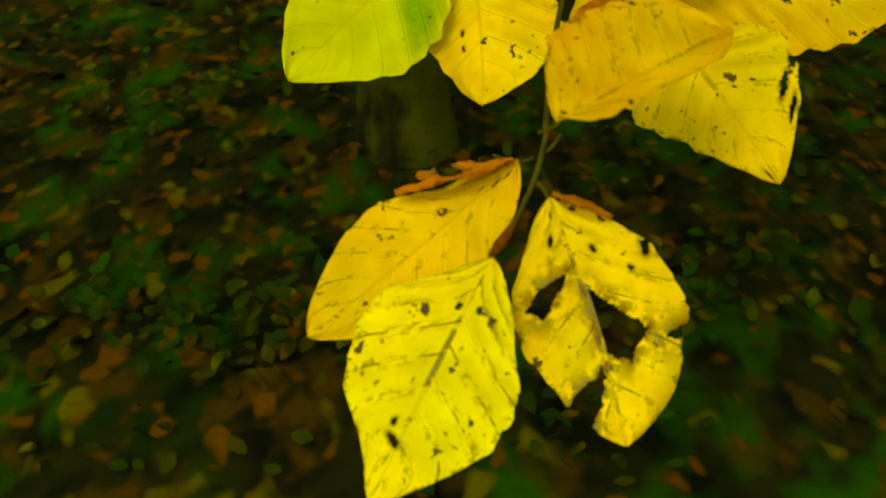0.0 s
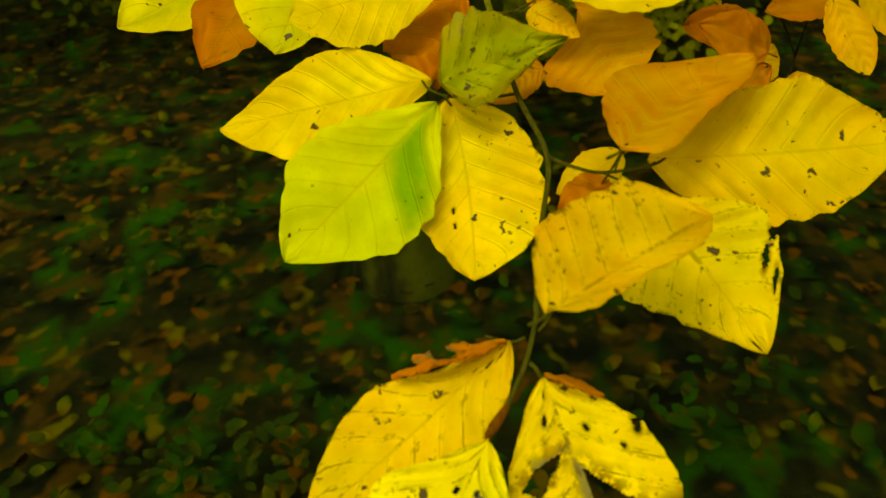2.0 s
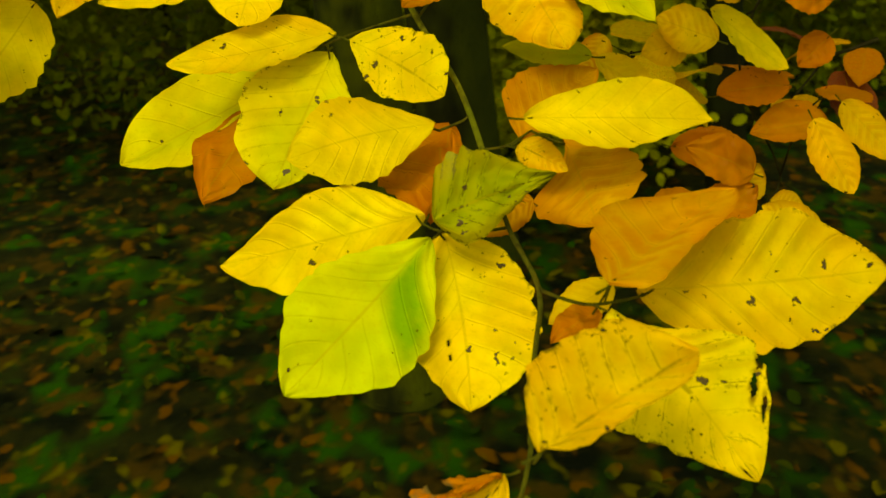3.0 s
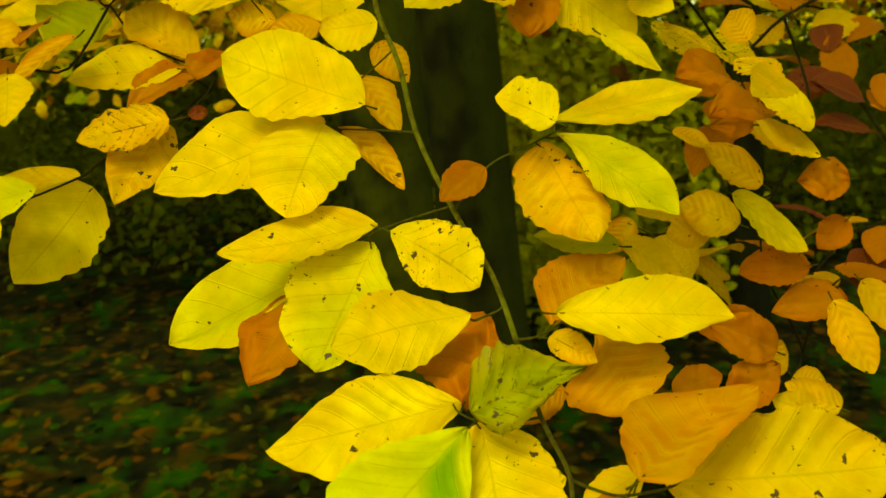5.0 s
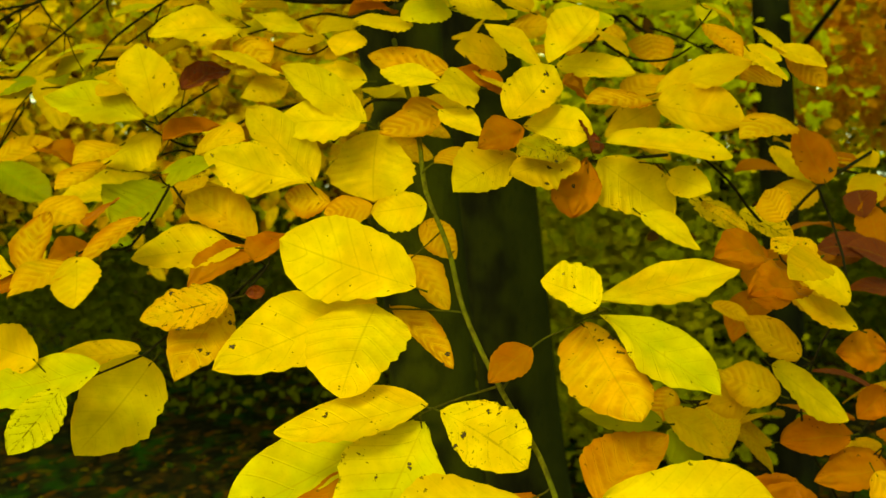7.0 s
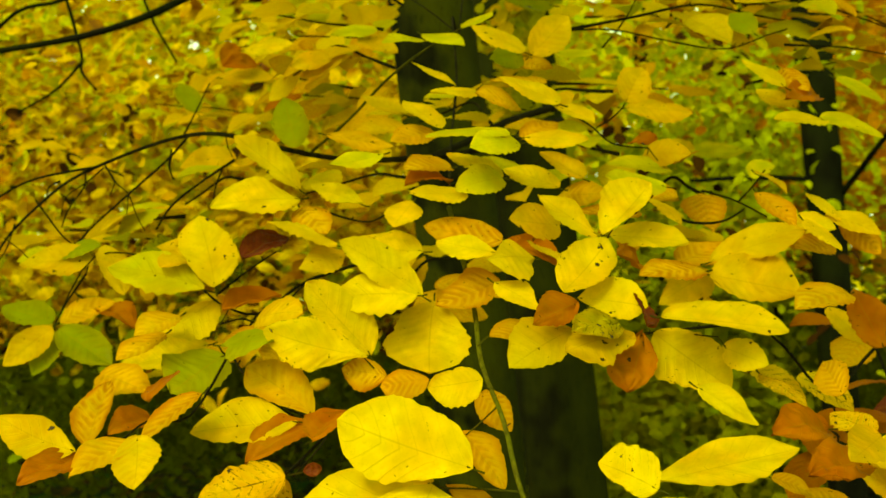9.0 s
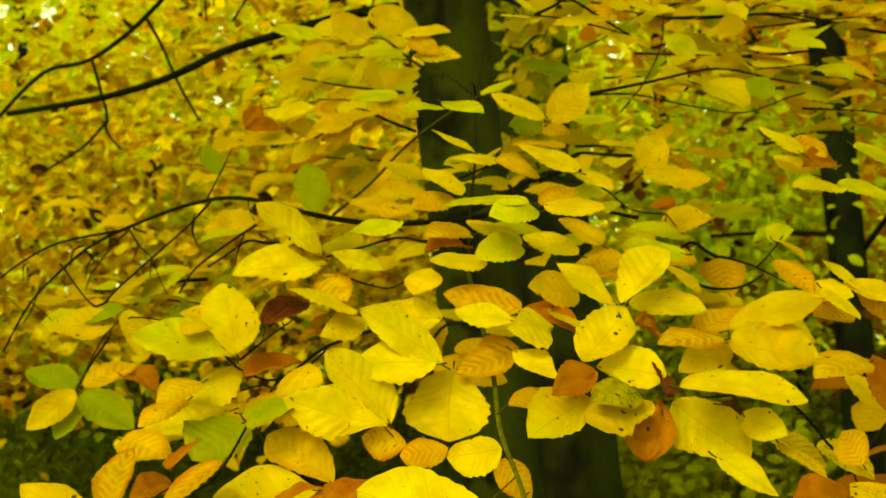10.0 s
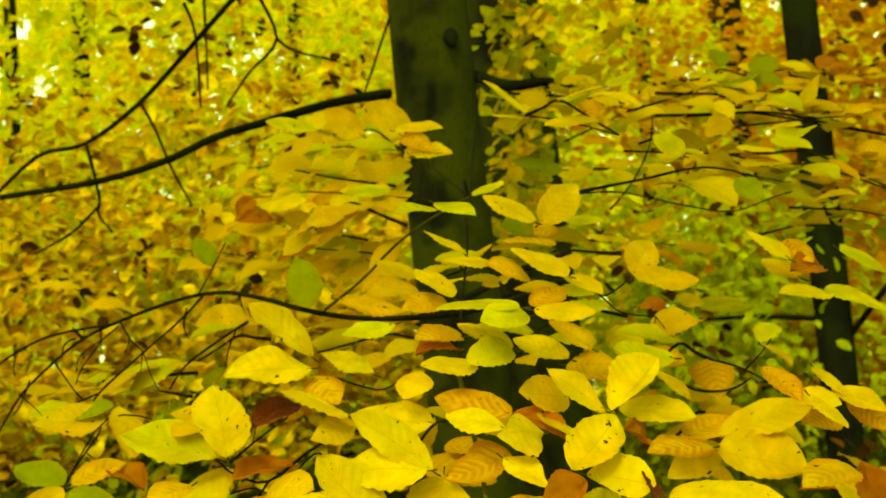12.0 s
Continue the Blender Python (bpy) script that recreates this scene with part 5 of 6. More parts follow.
leaf(left_spray, (-0.427, 1.028, 1.393), (-0.387, 1.057, 1.409), (0.16, -0.63, 0.76), 0.029, "m", 0.1)
leaf(left_spray, (-0.401, 1.061, 1.402), (-0.360, 1.026, 1.385), (0.06, -0.38, 0.92), 0.033, "o", 0.1)
leaf(left_spray, (-0.405, 1.056, 1.446), (-0.472, 1.051, 1.446), (-0.05, -0.64, 0.77), 0.045, "d", 0.3, fold=0.04, curl=0.03, edge=((1.31, 1.12, 0.98, 0.91, 0.87), (1.16, 0.96, 0.77, 0.59, 0.46)))
leaf(left_spray, (-0.451, 1.082, 1.452), (-0.397, 1.053, 1.458), (-0.32, -0.41, 0.85), 0.036, "G", 0.1)
leaf(left_spray, (-0.383, 1.025, 1.460), (-0.358, 0.997, 1.416), (0.49, -0.58, 0.65), 0.032, "d", 0.2)
leaf(left_spray, (-0.273, 0.900, 1.449), (-0.285, 0.858, 1.437), (0.21, -0.34, 0.92), 0.025, "d", 0.2)
leaf(left_spray, (-0.270, 0.853, 1.401), (-0.292, 0.815, 1.388), (0.26, -0.42, 0.87), 0.025, "m", 0.1)
leaf(left_spray, (-0.283, 0.858, 1.388), (-0.308, 0.821, 1.372), (0.03, -0.42, 0.91), 0.026, "m", 0.1)
leaf(left_spray, (-0.303, 0.975, 1.458), (-0.328, 0.939, 1.440), (0.58, -0.64, 0.50), 0.026, "v", 1.0)
leaf(left_spray, (-0.235, 0.907, 1.442), (-0.204, 0.943, 1.457), (0.26, -0.53, 0.81), 0.028, "r", 0.2)
leaf(left_spray, (-0.150, 0.887, 1.444), (-0.180, 0.851, 1.432), (0.19, -0.58, 0.79), 0.036, "d", 0.1, fold=0.04, curl=0.03, edge=((1.36, 1.02, 0.72, 0.51, 0.34), (0.65, 0.81, 1.0, 1.19, 1.36)))
leaf(left_spray, (-0.152, 0.862, 1.449), (-0.208, 0.881, 1.469), (0.23, -0.32, 0.92), 0.032, "y", 0.1, fold=0.04, curl=0.03, edge=((0.18, 0.37, 0.67, 1.02, 1.36), (1.49, 1.27, 1.03, 0.82, 0.65)))
leaf(left_spray, (-0.193, 0.946, 1.496), (-0.245, 0.942, 1.542), (0.55, -0.62, 0.55), 0.039, "y", 0.05, fold=0.04, curl=0.03, edge=((1.14, 1.05, 0.97, 1.27, 1.5), (0.65, 0.59, 0.61, 0.79, 1.0)))
leaf(left_spray, (-0.184, 0.892, 1.486), (-0.253, 0.887, 1.482), (0.06, -0.63, 0.77), 0.061, "y", 0.05, fold=0.04, curl=0.03, edge=((0.39, 0.6, 0.87, 1.1, 1.21), (0.84, 0.68, 0.54, 0.44, 0.36)))
leaf(left_spray, (-0.187, 0.909, 1.480), (-0.161, 0.872, 1.457), (-0.05, -0.55, 0.84), 0.029, "a", 0.1)
leaf(left_spray, (-0.137, 0.901, 1.480), (-0.183, 0.929, 1.498), (0.06, -0.37, 0.93), 0.033, "y", 0.1, fold=0.04, curl=0.03, edge=((0.55, 0.75, 1.01, 1.31, 1.5), (1.5, 1.26, 0.89, 0.63, 0.42)))
leaf(left_spray, (-0.098, 0.898, 1.480), (-0.110, 0.856, 1.460), (0.12, -0.46, 0.88), 0.027, "y", 0.05)
leaf(left_spray, (-0.089, 0.867, 1.442), (-0.149, 0.877, 1.451), (0.27, -0.52, 0.81), 0.060, "y", 0.3, fold=0.04, curl=0.03, edge=((0.95, 0.8, 0.89, 1.03, 1.07), (1.04, 0.92, 0.77, 0.62, 0.5)))
leaf(left_spray, (-0.248, 0.856, 1.432), (-0.303, 0.911, 1.454), (-0.20, -0.76, 0.62), 0.027, "d", 0.1, fold=0.04, curl=0.03, edge=((0.57, 0.76, 1.0, 1.35, 1.5), (0.34, 0.29, 0.24, 0.2, 0.18)))

right_spray = thing("beech_branch", (0.415, 1.319, 1.370), "side branch of rust-orange and yellow beech leaves", "branch")
twig(right_spray, 0.0020, 0.0008, "b", (0.415, 1.319, 1.370), (0.286, 1.059, 1.345), (0.222, 0.955, 1.319), (0.179, 0.910, 1.359), (0.153, 0.898, 1.382))
twig(right_spray, 0.0010, 0.0006, "b", (0.222, 0.955, 1.319), (0.225, 0.935, 1.294), (0.245, 0.917, 1.279))
twig(right_spray, 0.0014, 0.0007, "b", (0.286, 1.059, 1.345), (0.278, 0.944, 1.274), (0.244, 0.918, 1.216), (0.227, 0.883, 1.171), (0.258, 0.880, 1.101), (0.231, 0.856, 1.079))
twig(right_spray, 0.0009, 0.0006, "b", (0.244, 0.918, 1.216), (0.189, 0.884, 1.202), (0.139, 0.833, 1.202))
twig(right_spray, 0.0009, 0.0006, "b", (0.258, 0.880, 1.101), (0.266, 0.867, 1.143), (0.283, 0.870, 1.159), (0.273, 0.891, 1.124))
leaf(right_spray, (0.218, 0.869, 1.399), (0.172, 0.830, 1.391), (0.23, -0.45, 0.86), 0.035, "m", 0.2)
leaf(right_spray, (0.268, 0.966, 1.352), (0.251, 0.987, 1.399), (-0.01, -0.92, 0.40), 0.034, "o", 0.2)
leaf(right_spray, (0.242, 1.040, 1.382), (0.268, 1.013, 1.350), (0.24, -0.64, 0.73), 0.027, "y", 0.1)
leaf(right_spray, (0.157, 0.958, 1.345), (0.200, 0.941, 1.315), (0.27, -0.60, 0.75), 0.031, "y", 0.9)
leaf(right_spray, (0.196, 0.949, 1.333), (0.232, 0.925, 1.307), (0.16, -0.60, 0.78), 0.029, "y", 0.9)
leaf(right_spray, (0.190, 0.779, 1.337), (0.187, 0.820, 1.355), (-0.64, -0.33, 0.70), 0.025, "a", 0.4)
leaf(right_spray, (0.180, 0.780, 1.309), (0.136, 0.741, 1.317), (0.51, -0.41, 0.75), 0.035, "o", 0.1)
leaf(right_spray, (0.196, 0.757, 1.294), (0.153, 0.716, 1.296), (0.42, -0.40, 0.82), 0.033, "o", 0.1)
leaf(right_spray, (0.198, 0.721, 1.317), (0.169, 0.677, 1.310), (0.44, -0.41, 0.80), 0.029, "d", 0.2)
leaf(right_spray, (0.199, 0.736, 1.318), (0.180, 0.774, 1.325), (-0.26, -0.30, 0.92), 0.023, "m", 1.0)
leaf(right_spray, (0.143, 0.802, 1.349), (0.164, 0.766, 1.331), (0.35, -0.24, 0.90), 0.026, "m", 0.9)
leaf(right_spray, (0.118, 0.722, 1.302), (0.112, 0.764, 1.309), (0.15, -0.13, 0.98), 0.024, "m", 0.2)
leaf(right_spray, (0.244, 0.817, 1.276), (0.204, 0.818, 1.302), (0.31, -0.81, 0.49), 0.027, "y", 0.1)
leaf(right_spray, (0.252, 0.826, 1.256), (0.206, 0.827, 1.282), (0.39, -0.56, 0.73), 0.030, "d", 0.1)
leaf(right_spray, (0.213, 0.828, 1.237), (0.171, 0.829, 1.266), (0.29, -0.84, 0.45), 0.029, "m", 0.2)
leaf(right_spray, (0.150, 0.824, 1.276), (0.177, 0.824, 1.263), (0.34, -0.58, 0.74), 0.017, "m", 0.2)
leaf(right_spray, (0.200, 0.868, 1.302), (0.159, 0.867, 1.303), (0.04, -0.82, 0.57), 0.023, "o", 0.2)
leaf(right_spray, (0.215, 0.866, 1.274), (0.183, 0.865, 1.274), (0.03, -0.96, 0.27), 0.020, "o", 0.1)
leaf(right_spray, (0.276, 0.840, 1.237), (0.240, 0.839, 1.237), (0.03, -0.95, 0.32), 0.030, "o", 0.1)
leaf(right_spray, (0.198, 0.830, 1.209), (0.156, 0.830, 1.226), (0.11, -0.96, 0.27), 0.033, "m", 0.1)
leaf(right_spray, (0.196, 0.847, 1.228), (0.249, 0.845, 1.185), (0.48, -0.61, 0.62), 0.039, "y", 0.05)
leaf(right_spray, (0.179, 0.834, 1.209), (0.147, 0.833, 1.202), (-0.01, -0.96, 0.28), 0.027, "m", 0.2)
leaf(right_spray, (0.255, 0.859, 1.172), (0.204, 0.857, 1.168), (-0.02, -0.82, 0.58), 0.029, "o", 0.1)
leaf(right_spray, (0.281, 0.857, 1.147), (0.228, 0.855, 1.140), (-0.03, -0.82, 0.57), 0.030, "o", 0.1)
leaf(right_spray, (0.114, 0.817, 1.202), (0.159, 0.815, 1.169), (0.43, -0.66, 0.61), 0.031, "d", 0.2)
leaf(right_spray, (0.119, 0.835, 1.185), (0.142, 0.834, 1.156), (0.14, -0.98, 0.17), 0.026, "g", 0.1)
leaf(right_spray, (0.283, 0.863, 1.204), (0.261, 0.860, 1.184), (-0.10, -0.97, 0.23), 0.025, "o", 0.1)
leaf(right_spray, (0.123, 0.833, 1.215), (0.106, 0.831, 1.191), (-0.08, -0.98, 0.17), 0.022, "a", 0.1)
leaf(right_spray, (0.176, 0.873, 1.128), (0.234, 0.867, 1.114), (0.03, -0.87, 0.49), 0.033, "o", 0.1)
leaf(right_spray, (0.250, 0.902, 1.139), (0.297, 0.900, 1.135), (0.00, -0.87, 0.49), 0.027, "o", 0.1)
leaf(right_spray, (0.259, 0.813, 1.157), (0.283, 0.795, 1.109), (0.05, -0.93, 0.37), 0.032, "m", 0.1)
leaf(right_spray, (0.308, 0.905, 1.149), (0.348, 0.889, 1.105), (0.07, -0.91, 0.40), 0.031, "m", 0.1)
leaf(right_spray, (0.216, 0.909, 1.156), (0.272, 0.910, 1.160), (-0.05, -0.62, 0.78), 0.032, "o", 0.1)
leaf(right_spray, (0.227, 0.882, 1.082), (0.245, 0.891, 1.108), (-0.07, -0.93, 0.37), 0.027, "m", 0.1)
leaf(right_spray, (0.250, 0.881, 1.079), (0.276, 0.879, 1.076), (0.01, -0.86, 0.50), 0.023, "m", 0.1)
leaf(right_spray, (0.226, 0.832, 1.116), (0.179, 0.835, 1.137), (0.09, -0.94, 0.34), 0.035, "o", 0.1)
leaf(right_spray, (0.191, 0.826, 1.081), (0.228, 0.830, 1.108), (-0.09, -0.95, 0.30), 0.035, "o", 0.1)
leaf(right_spray, (0.151, 0.827, 1.091), (0.187, 0.829, 1.101), (-0.05, -0.93, 0.36), 0.027, "o", 0.1)
leaf(right_spray, (0.271, 0.825, 1.075), (0.231, 0.828, 1.094), (0.08, -0.95, 0.30), 0.026, "m", 0.1)
leaf(right_spray, (0.255, 0.824, 1.067), (0.221, 0.826, 1.084), (0.08, -0.95, 0.31), 0.026, "d", 0.1)

upper_spray = thing("beech_branch", (0.004, 3.857, 1.870), "long dark bare limb with flat sprays of yellow beech leaves", "branch")
twig(upper_spray, 0.0056, 0.0009, "b", (0.004, 3.857, 1.870), (0.035, 2.615, 1.723), (0.039, 1.668, 1.621), (-0.001, 1.517, 1.589), (-0.074, 1.364, 1.557), (-0.126, 1.291, 1.546), (-0.194, 1.246, 1.544), (-0.244, 1.201, 1.551), (-0.286, 1.197, 1.564), (-0.327, 1.193, 1.572), (-0.367, 1.190, 1.568), (-0.420, 1.188, 1.552), (-0.473, 1.187, 1.530), (-0.507, 1.168, 1.498), (-0.528, 1.149, 1.468), (-0.551, 1.142, 1.424))
twig(upper_spray, 0.0045, 0.0070, "b", (-0.140, 1.670, 1.579), (-0.098, 1.772, 1.606), (-0.049, 1.875, 1.641), (-0.005, 1.978, 1.666), (0.049, 2.082, 1.691))
twig(upper_spray, 0.0014, 0.0010, "b", (-0.444, 1.187, 1.543), (-0.508, 1.184, 1.533), (-0.549, 1.183, 1.514), (-0.573, 1.183, 1.497))
twig(upper_spray, 0.0014, 0.0009, "b", (-0.350, 1.191, 1.570), (-0.368, 1.173, 1.545), (-0.395, 1.144, 1.514), (-0.424, 1.115, 1.481), (-0.432, 1.096, 1.465))
twig(upper_spray, 0.0010, 0.0005, "b", (-0.434, 1.183, 1.544), (-0.421, 1.176, 1.525), (-0.408, 1.173, 1.513), (-0.400, 1.171, 1.492), (-0.391, 1.169, 1.475))
twig(upper_spray, 0.0007, 0.0004, "b", (-0.408, 1.173, 1.513), (-0.408, 1.169, 1.502), (-0.408, 1.165, 1.492))
twig(upper_spray, 0.0007, 0.0004, "b", (-0.426, 1.180, 1.533), (-0.423, 1.176, 1.524), (-0.427, 1.172, 1.512))
twig(upper_spray, 0.0009, 0.0005, "b", (-0.436, 1.183, 1.541), (-0.453, 1.183, 1.528), (-0.469, 1.178, 1.517), (-0.475, 1.174, 1.508), (-0.476, 1.170, 1.494))
twig(upper_spray, 0.0006, 0.0004, "b", (-0.453, 1.183, 1.528), (-0.454, 1.179, 1.520))
twig(upper_spray, 0.0008, 0.0004, "b", (-0.543, 1.178, 1.512), (-0.543, 1.175, 1.502), (-0.540, 1.171, 1.492))
twig(upper_spray, 0.0009, 0.0005, "b", (-0.521, 1.163, 1.488), (-0.529, 1.160, 1.464), (-0.536, 1.156, 1.452))
twig(upper_spray, 0.0008, 0.0004, "b", (-0.529, 1.154, 1.474), (-0.513, 1.151, 1.462), (-0.502, 1.148, 1.452))
twig(upper_spray, 0.0008, 0.0004, "b", (-0.315, 1.204, 1.571), (-0.313, 1.200, 1.562), (-0.311, 1.196, 1.556))
twig(upper_spray, 0.0008, 0.0004, "b", (-0.368, 1.192, 1.552), (-0.369, 1.188, 1.540), (-0.366, 1.185, 1.527))
twig(upper_spray, 0.0010, 0.0007, "b", (-0.501, 1.167, 1.511), (-0.479, 1.172, 1.477), (-0.468, 1.174, 1.466))
twig(upper_spray, 0.0010, 0.0007, "b", (-0.356, 1.191, 1.569), (-0.345, 1.209, 1.599), (-0.335, 1.226, 1.628))
twig(upper_spray, 0.0010, 0.0007, "b", (-0.482, 1.186, 1.530), (-0.494, 1.186, 1.524), (-0.498, 1.187, 1.509))
twig(upper_spray, 0.0010, 0.0006, "b", (-0.456, 1.187, 1.537), (-0.459, 1.189, 1.523), (-0.477, 1.190, 1.500), (-0.484, 1.191, 1.483))
twig(upper_spray, 0.0009, 0.0006, "b", (-0.362, 1.172, 1.556), (-0.366, 1.173, 1.539), (-0.361, 1.175, 1.525))
twig(upper_spray, 0.0016, 0.0012, "s", (-0.230, 1.222, 1.552), (-0.187, 1.202, 1.581), (-0.149, 1.181, 1.613), (-0.111, 1.141, 1.632), (-0.069, 1.103, 1.647), (-0.036, 1.064, 1.650))
twig(upper_spray, 0.0015, 0.0010, "b", (-0.282, 1.099, 1.536), (-0.309, 1.099, 1.520), (-0.342, 1.099, 1.497), (-0.359, 1.100, 1.474))
twig(upper_spray, 0.0009, 0.0006, "b", (-0.294, 1.099, 1.528), (-0.302, 1.101, 1.510), (-0.305, 1.102, 1.494))
twig(upper_spray, 0.0011, 0.0007, "b", (0.025, 1.258, 1.669), (0.086, 1.312, 1.678), (0.151, 1.319, 1.663), (0.213, 1.344, 1.656), (0.273, 1.377, 1.677), (0.323, 1.429, 1.692))
twig(upper_spray, 0.0010, 0.0007, "b", (0.076, 1.314, 1.659), (0.104, 1.332, 1.693), (0.127, 1.359, 1.739), (0.134, 1.385, 1.781))
twig(upper_spray, 0.0016, 0.0011, "b", (0.149, 1.505, 1.803), (0.206, 1.509, 1.801), (0.271, 1.514, 1.803), (0.348, 1.521, 1.788), (0.448, 1.531, 1.768))
twig(upper_spray, 0.0013, 0.0009, "b", (0.211, 1.416, 1.733), (0.251, 1.421, 1.719), (0.311, 1.425, 1.720), (0.364, 1.430, 1.705), (0.417, 1.437, 1.685))
twig(upper_spray, 0.0010, 0.0007, "b", (-0.013, 1.197, 1.744), (0.028, 1.220, 1.741), (0.085, 1.256, 1.731))
twig(upper_spray, 0.0011, 0.0007, "b", (0.139, 1.035, 1.486), (0.169, 1.058, 1.478), (0.198, 1.062, 1.462))
twig(upper_spray, 0.0009, 0.0006, "b", (0.173, 1.059, 1.476), (0.187, 1.058, 1.490), (0.197, 1.057, 1.503))
twig(upper_spray, 0.0010, 0.0006, "b", (0.019, 1.018, 1.562), (0.045, 1.021, 1.545), (0.064, 1.025, 1.529), (0.094, 1.027, 1.524))
twig(upper_spray, 0.0009, 0.0006, "b", (0.050, 1.022, 1.543), (0.063, 1.022, 1.550), (0.073, 1.022, 1.559))
twig(upper_spray, 0.0018, 0.0009, "b", (0.099, 1.033, 1.475), (0.126, 1.037, 1.460), (0.155, 1.039, 1.459), (0.175, 1.039, 1.469))
twig(upper_spray, 0.0009, 0.0006, "b", (-0.289, 1.482, 1.720), (-0.218, 1.438, 1.707), (-0.145, 1.395, 1.692), (-0.118, 1.348, 1.678))
twig(upper_spray, 0.0008, 0.0005, "b", (-0.080, 1.200, 1.667), (-0.112, 1.245, 1.700), (-0.146, 1.289, 1.728))
twig(upper_spray, 0.0010, 0.0006, "b", (-0.175, 0.962, 1.478), (-0.156, 0.964, 1.471), (-0.134, 0.936, 1.468), (-0.113, 0.916, 1.478))
twig(upper_spray, 0.0008, 0.0005, "b", (0.048, 0.889, 1.446), (0.066, 0.990, 1.469), (0.076, 1.041, 1.495))
leaf(upper_spray, (-0.238, 1.181, 1.553), (-0.252, 1.195, 1.605), (-0.02, -0.89, 0.46), 0.036, "G", 0.1)
leaf(upper_spray, (-0.308, 1.218, 1.550), (-0.366, 1.214, 1.541), (-0.02, -0.89, 0.45), 0.032, "d", 0.1)
leaf(upper_spray, (-0.123, 0.923, 1.520), (-0.162, 0.894, 1.511), (0.17, -0.47, 0.86), 0.027, "k", 0.1)
leaf(upper_spray, (-0.186, 1.041, 1.550), (-0.126, 1.046, 1.537), (0.23, -0.52, 0.83), 0.035, "m", 0.1)
leaf(upper_spray, (-0.124, 1.153, 1.564), (-0.175, 1.134, 1.561), (0.18, -0.59, 0.79), 0.031, "d", 0.1)
leaf(upper_spray, (-0.118, 1.063, 1.567), (-0.158, 1.085, 1.589), (0.23, -0.45, 0.86), 0.029, "d", 0.1)
leaf(upper_spray, (-0.078, 0.969, 1.543), (-0.112, 0.993, 1.570), (0.30, -0.50, 0.81), 0.027, "y", 0.1)
leaf(upper_spray, (-0.087, 0.998, 1.543), (-0.120, 0.965, 1.533), (0.37, -0.59, 0.71), 0.027, "m", 0.1)
leaf(upper_spray, (-0.067, 0.989, 1.580), (-0.105, 1.011, 1.605), (0.43, -0.26, 0.86), 0.028, "y", 0.1)
leaf(upper_spray, (-0.045, 0.984, 1.572), (-0.086, 0.954, 1.570), (0.22, -0.35, 0.91), 0.030, "y", 0.1)
leaf(upper_spray, (-0.014, 0.973, 1.557), (-0.049, 0.939, 1.566), (0.62, -0.47, 0.63), 0.027, "m", 0.3)
leaf(upper_spray, (0.018, 0.946, 1.556), (-0.029, 0.957, 1.581), (0.28, -0.58, 0.77), 0.029, "y", 0.1)
leaf(upper_spray, (0.017, 0.976, 1.557), (0.045, 0.947, 1.539), (0.11, -0.44, 0.89), 0.025, "y", 0.1)
leaf(upper_spray, (-0.014, 1.048, 1.538), (0.019, 1.081, 1.555), (0.19, -0.58, 0.79), 0.028, "a", 0.1)
leaf(upper_spray, (-0.011, 0.912, 1.527), (0.037, 0.896, 1.522), (-0.10, -0.55, 0.83), 0.029, "d", 0.1)
leaf(upper_spray, (-0.015, 0.893, 1.521), (-0.051, 0.860, 1.516), (0.43, -0.57, 0.70), 0.028, "k", 0.1)
leaf(upper_spray, (-0.022, 0.896, 1.528), (-0.086, 0.891, 1.529), (0.04, -0.33, 0.94), 0.038, "k", 0.1)
leaf(upper_spray, (-0.029, 0.909, 1.497), (-0.073, 0.927, 1.517), (0.22, -0.41, 0.88), 0.029, "y", 0.1)
leaf(upper_spray, (-0.029, 0.907, 1.496), (-0.064, 0.875, 1.486), (0.43, -0.65, 0.63), 0.028, "k", 0.1)
leaf(upper_spray, (-0.071, 0.946, 1.509), (-0.106, 0.912, 1.506), (0.35, -0.44, 0.83), 0.028, "m", 0.1)
leaf(upper_spray, (-0.072, 0.952, 1.497), (-0.106, 0.919, 1.494), (0.30, -0.40, 0.87), 0.028, "o", 0.1)
leaf(upper_spray, (-0.057, 0.891, 1.485), (-0.097, 0.861, 1.485), (0.31, -0.39, 0.87), 0.030, "y", 0.1)
leaf(upper_spray, (0.035, 0.964, 1.497), (0.001, 0.987, 1.521), (0.23, -0.53, 0.82), 0.027, "d", 0.1)
leaf(upper_spray, (0.015, 0.933, 1.488), (-0.029, 0.951, 1.506), (0.07, -0.58, 0.81), 0.029, "y", 0.1)
leaf(upper_spray, (0.014, 0.977, 1.484), (0.053, 0.951, 1.483), (-0.44, -0.70, 0.56), 0.027, "m", 0.1)
leaf(upper_spray, (0.069, 0.933, 1.553), (0.087, 0.965, 1.584), (0.38, -0.75, 0.54), 0.029, "d", 0.1)
leaf(upper_spray, (0.080, 1.083, 1.566), (0.141, 1.088, 1.559), (0.14, -0.61, 0.78), 0.036, "d", 0.1)
leaf(upper_spray, (0.089, 1.154, 1.540), (0.112, 1.120, 1.535), (-0.40, -0.37, 0.84), 0.023, "o", 0.1)
leaf(upper_spray, (0.090, 1.041, 1.519), (0.129, 1.016, 1.517), (-0.46, -0.79, 0.40), 0.026, "d", 0.1)
leaf(upper_spray, (0.113, 1.028, 1.504), (0.057, 1.013, 1.510), (0.22, -0.50, 0.84), 0.033, "k", 0.1)
leaf(upper_spray, (0.101, 0.961, 1.487), (0.051, 0.935, 1.496), (0.41, -0.53, 0.75), 0.030, "k", 0.1)
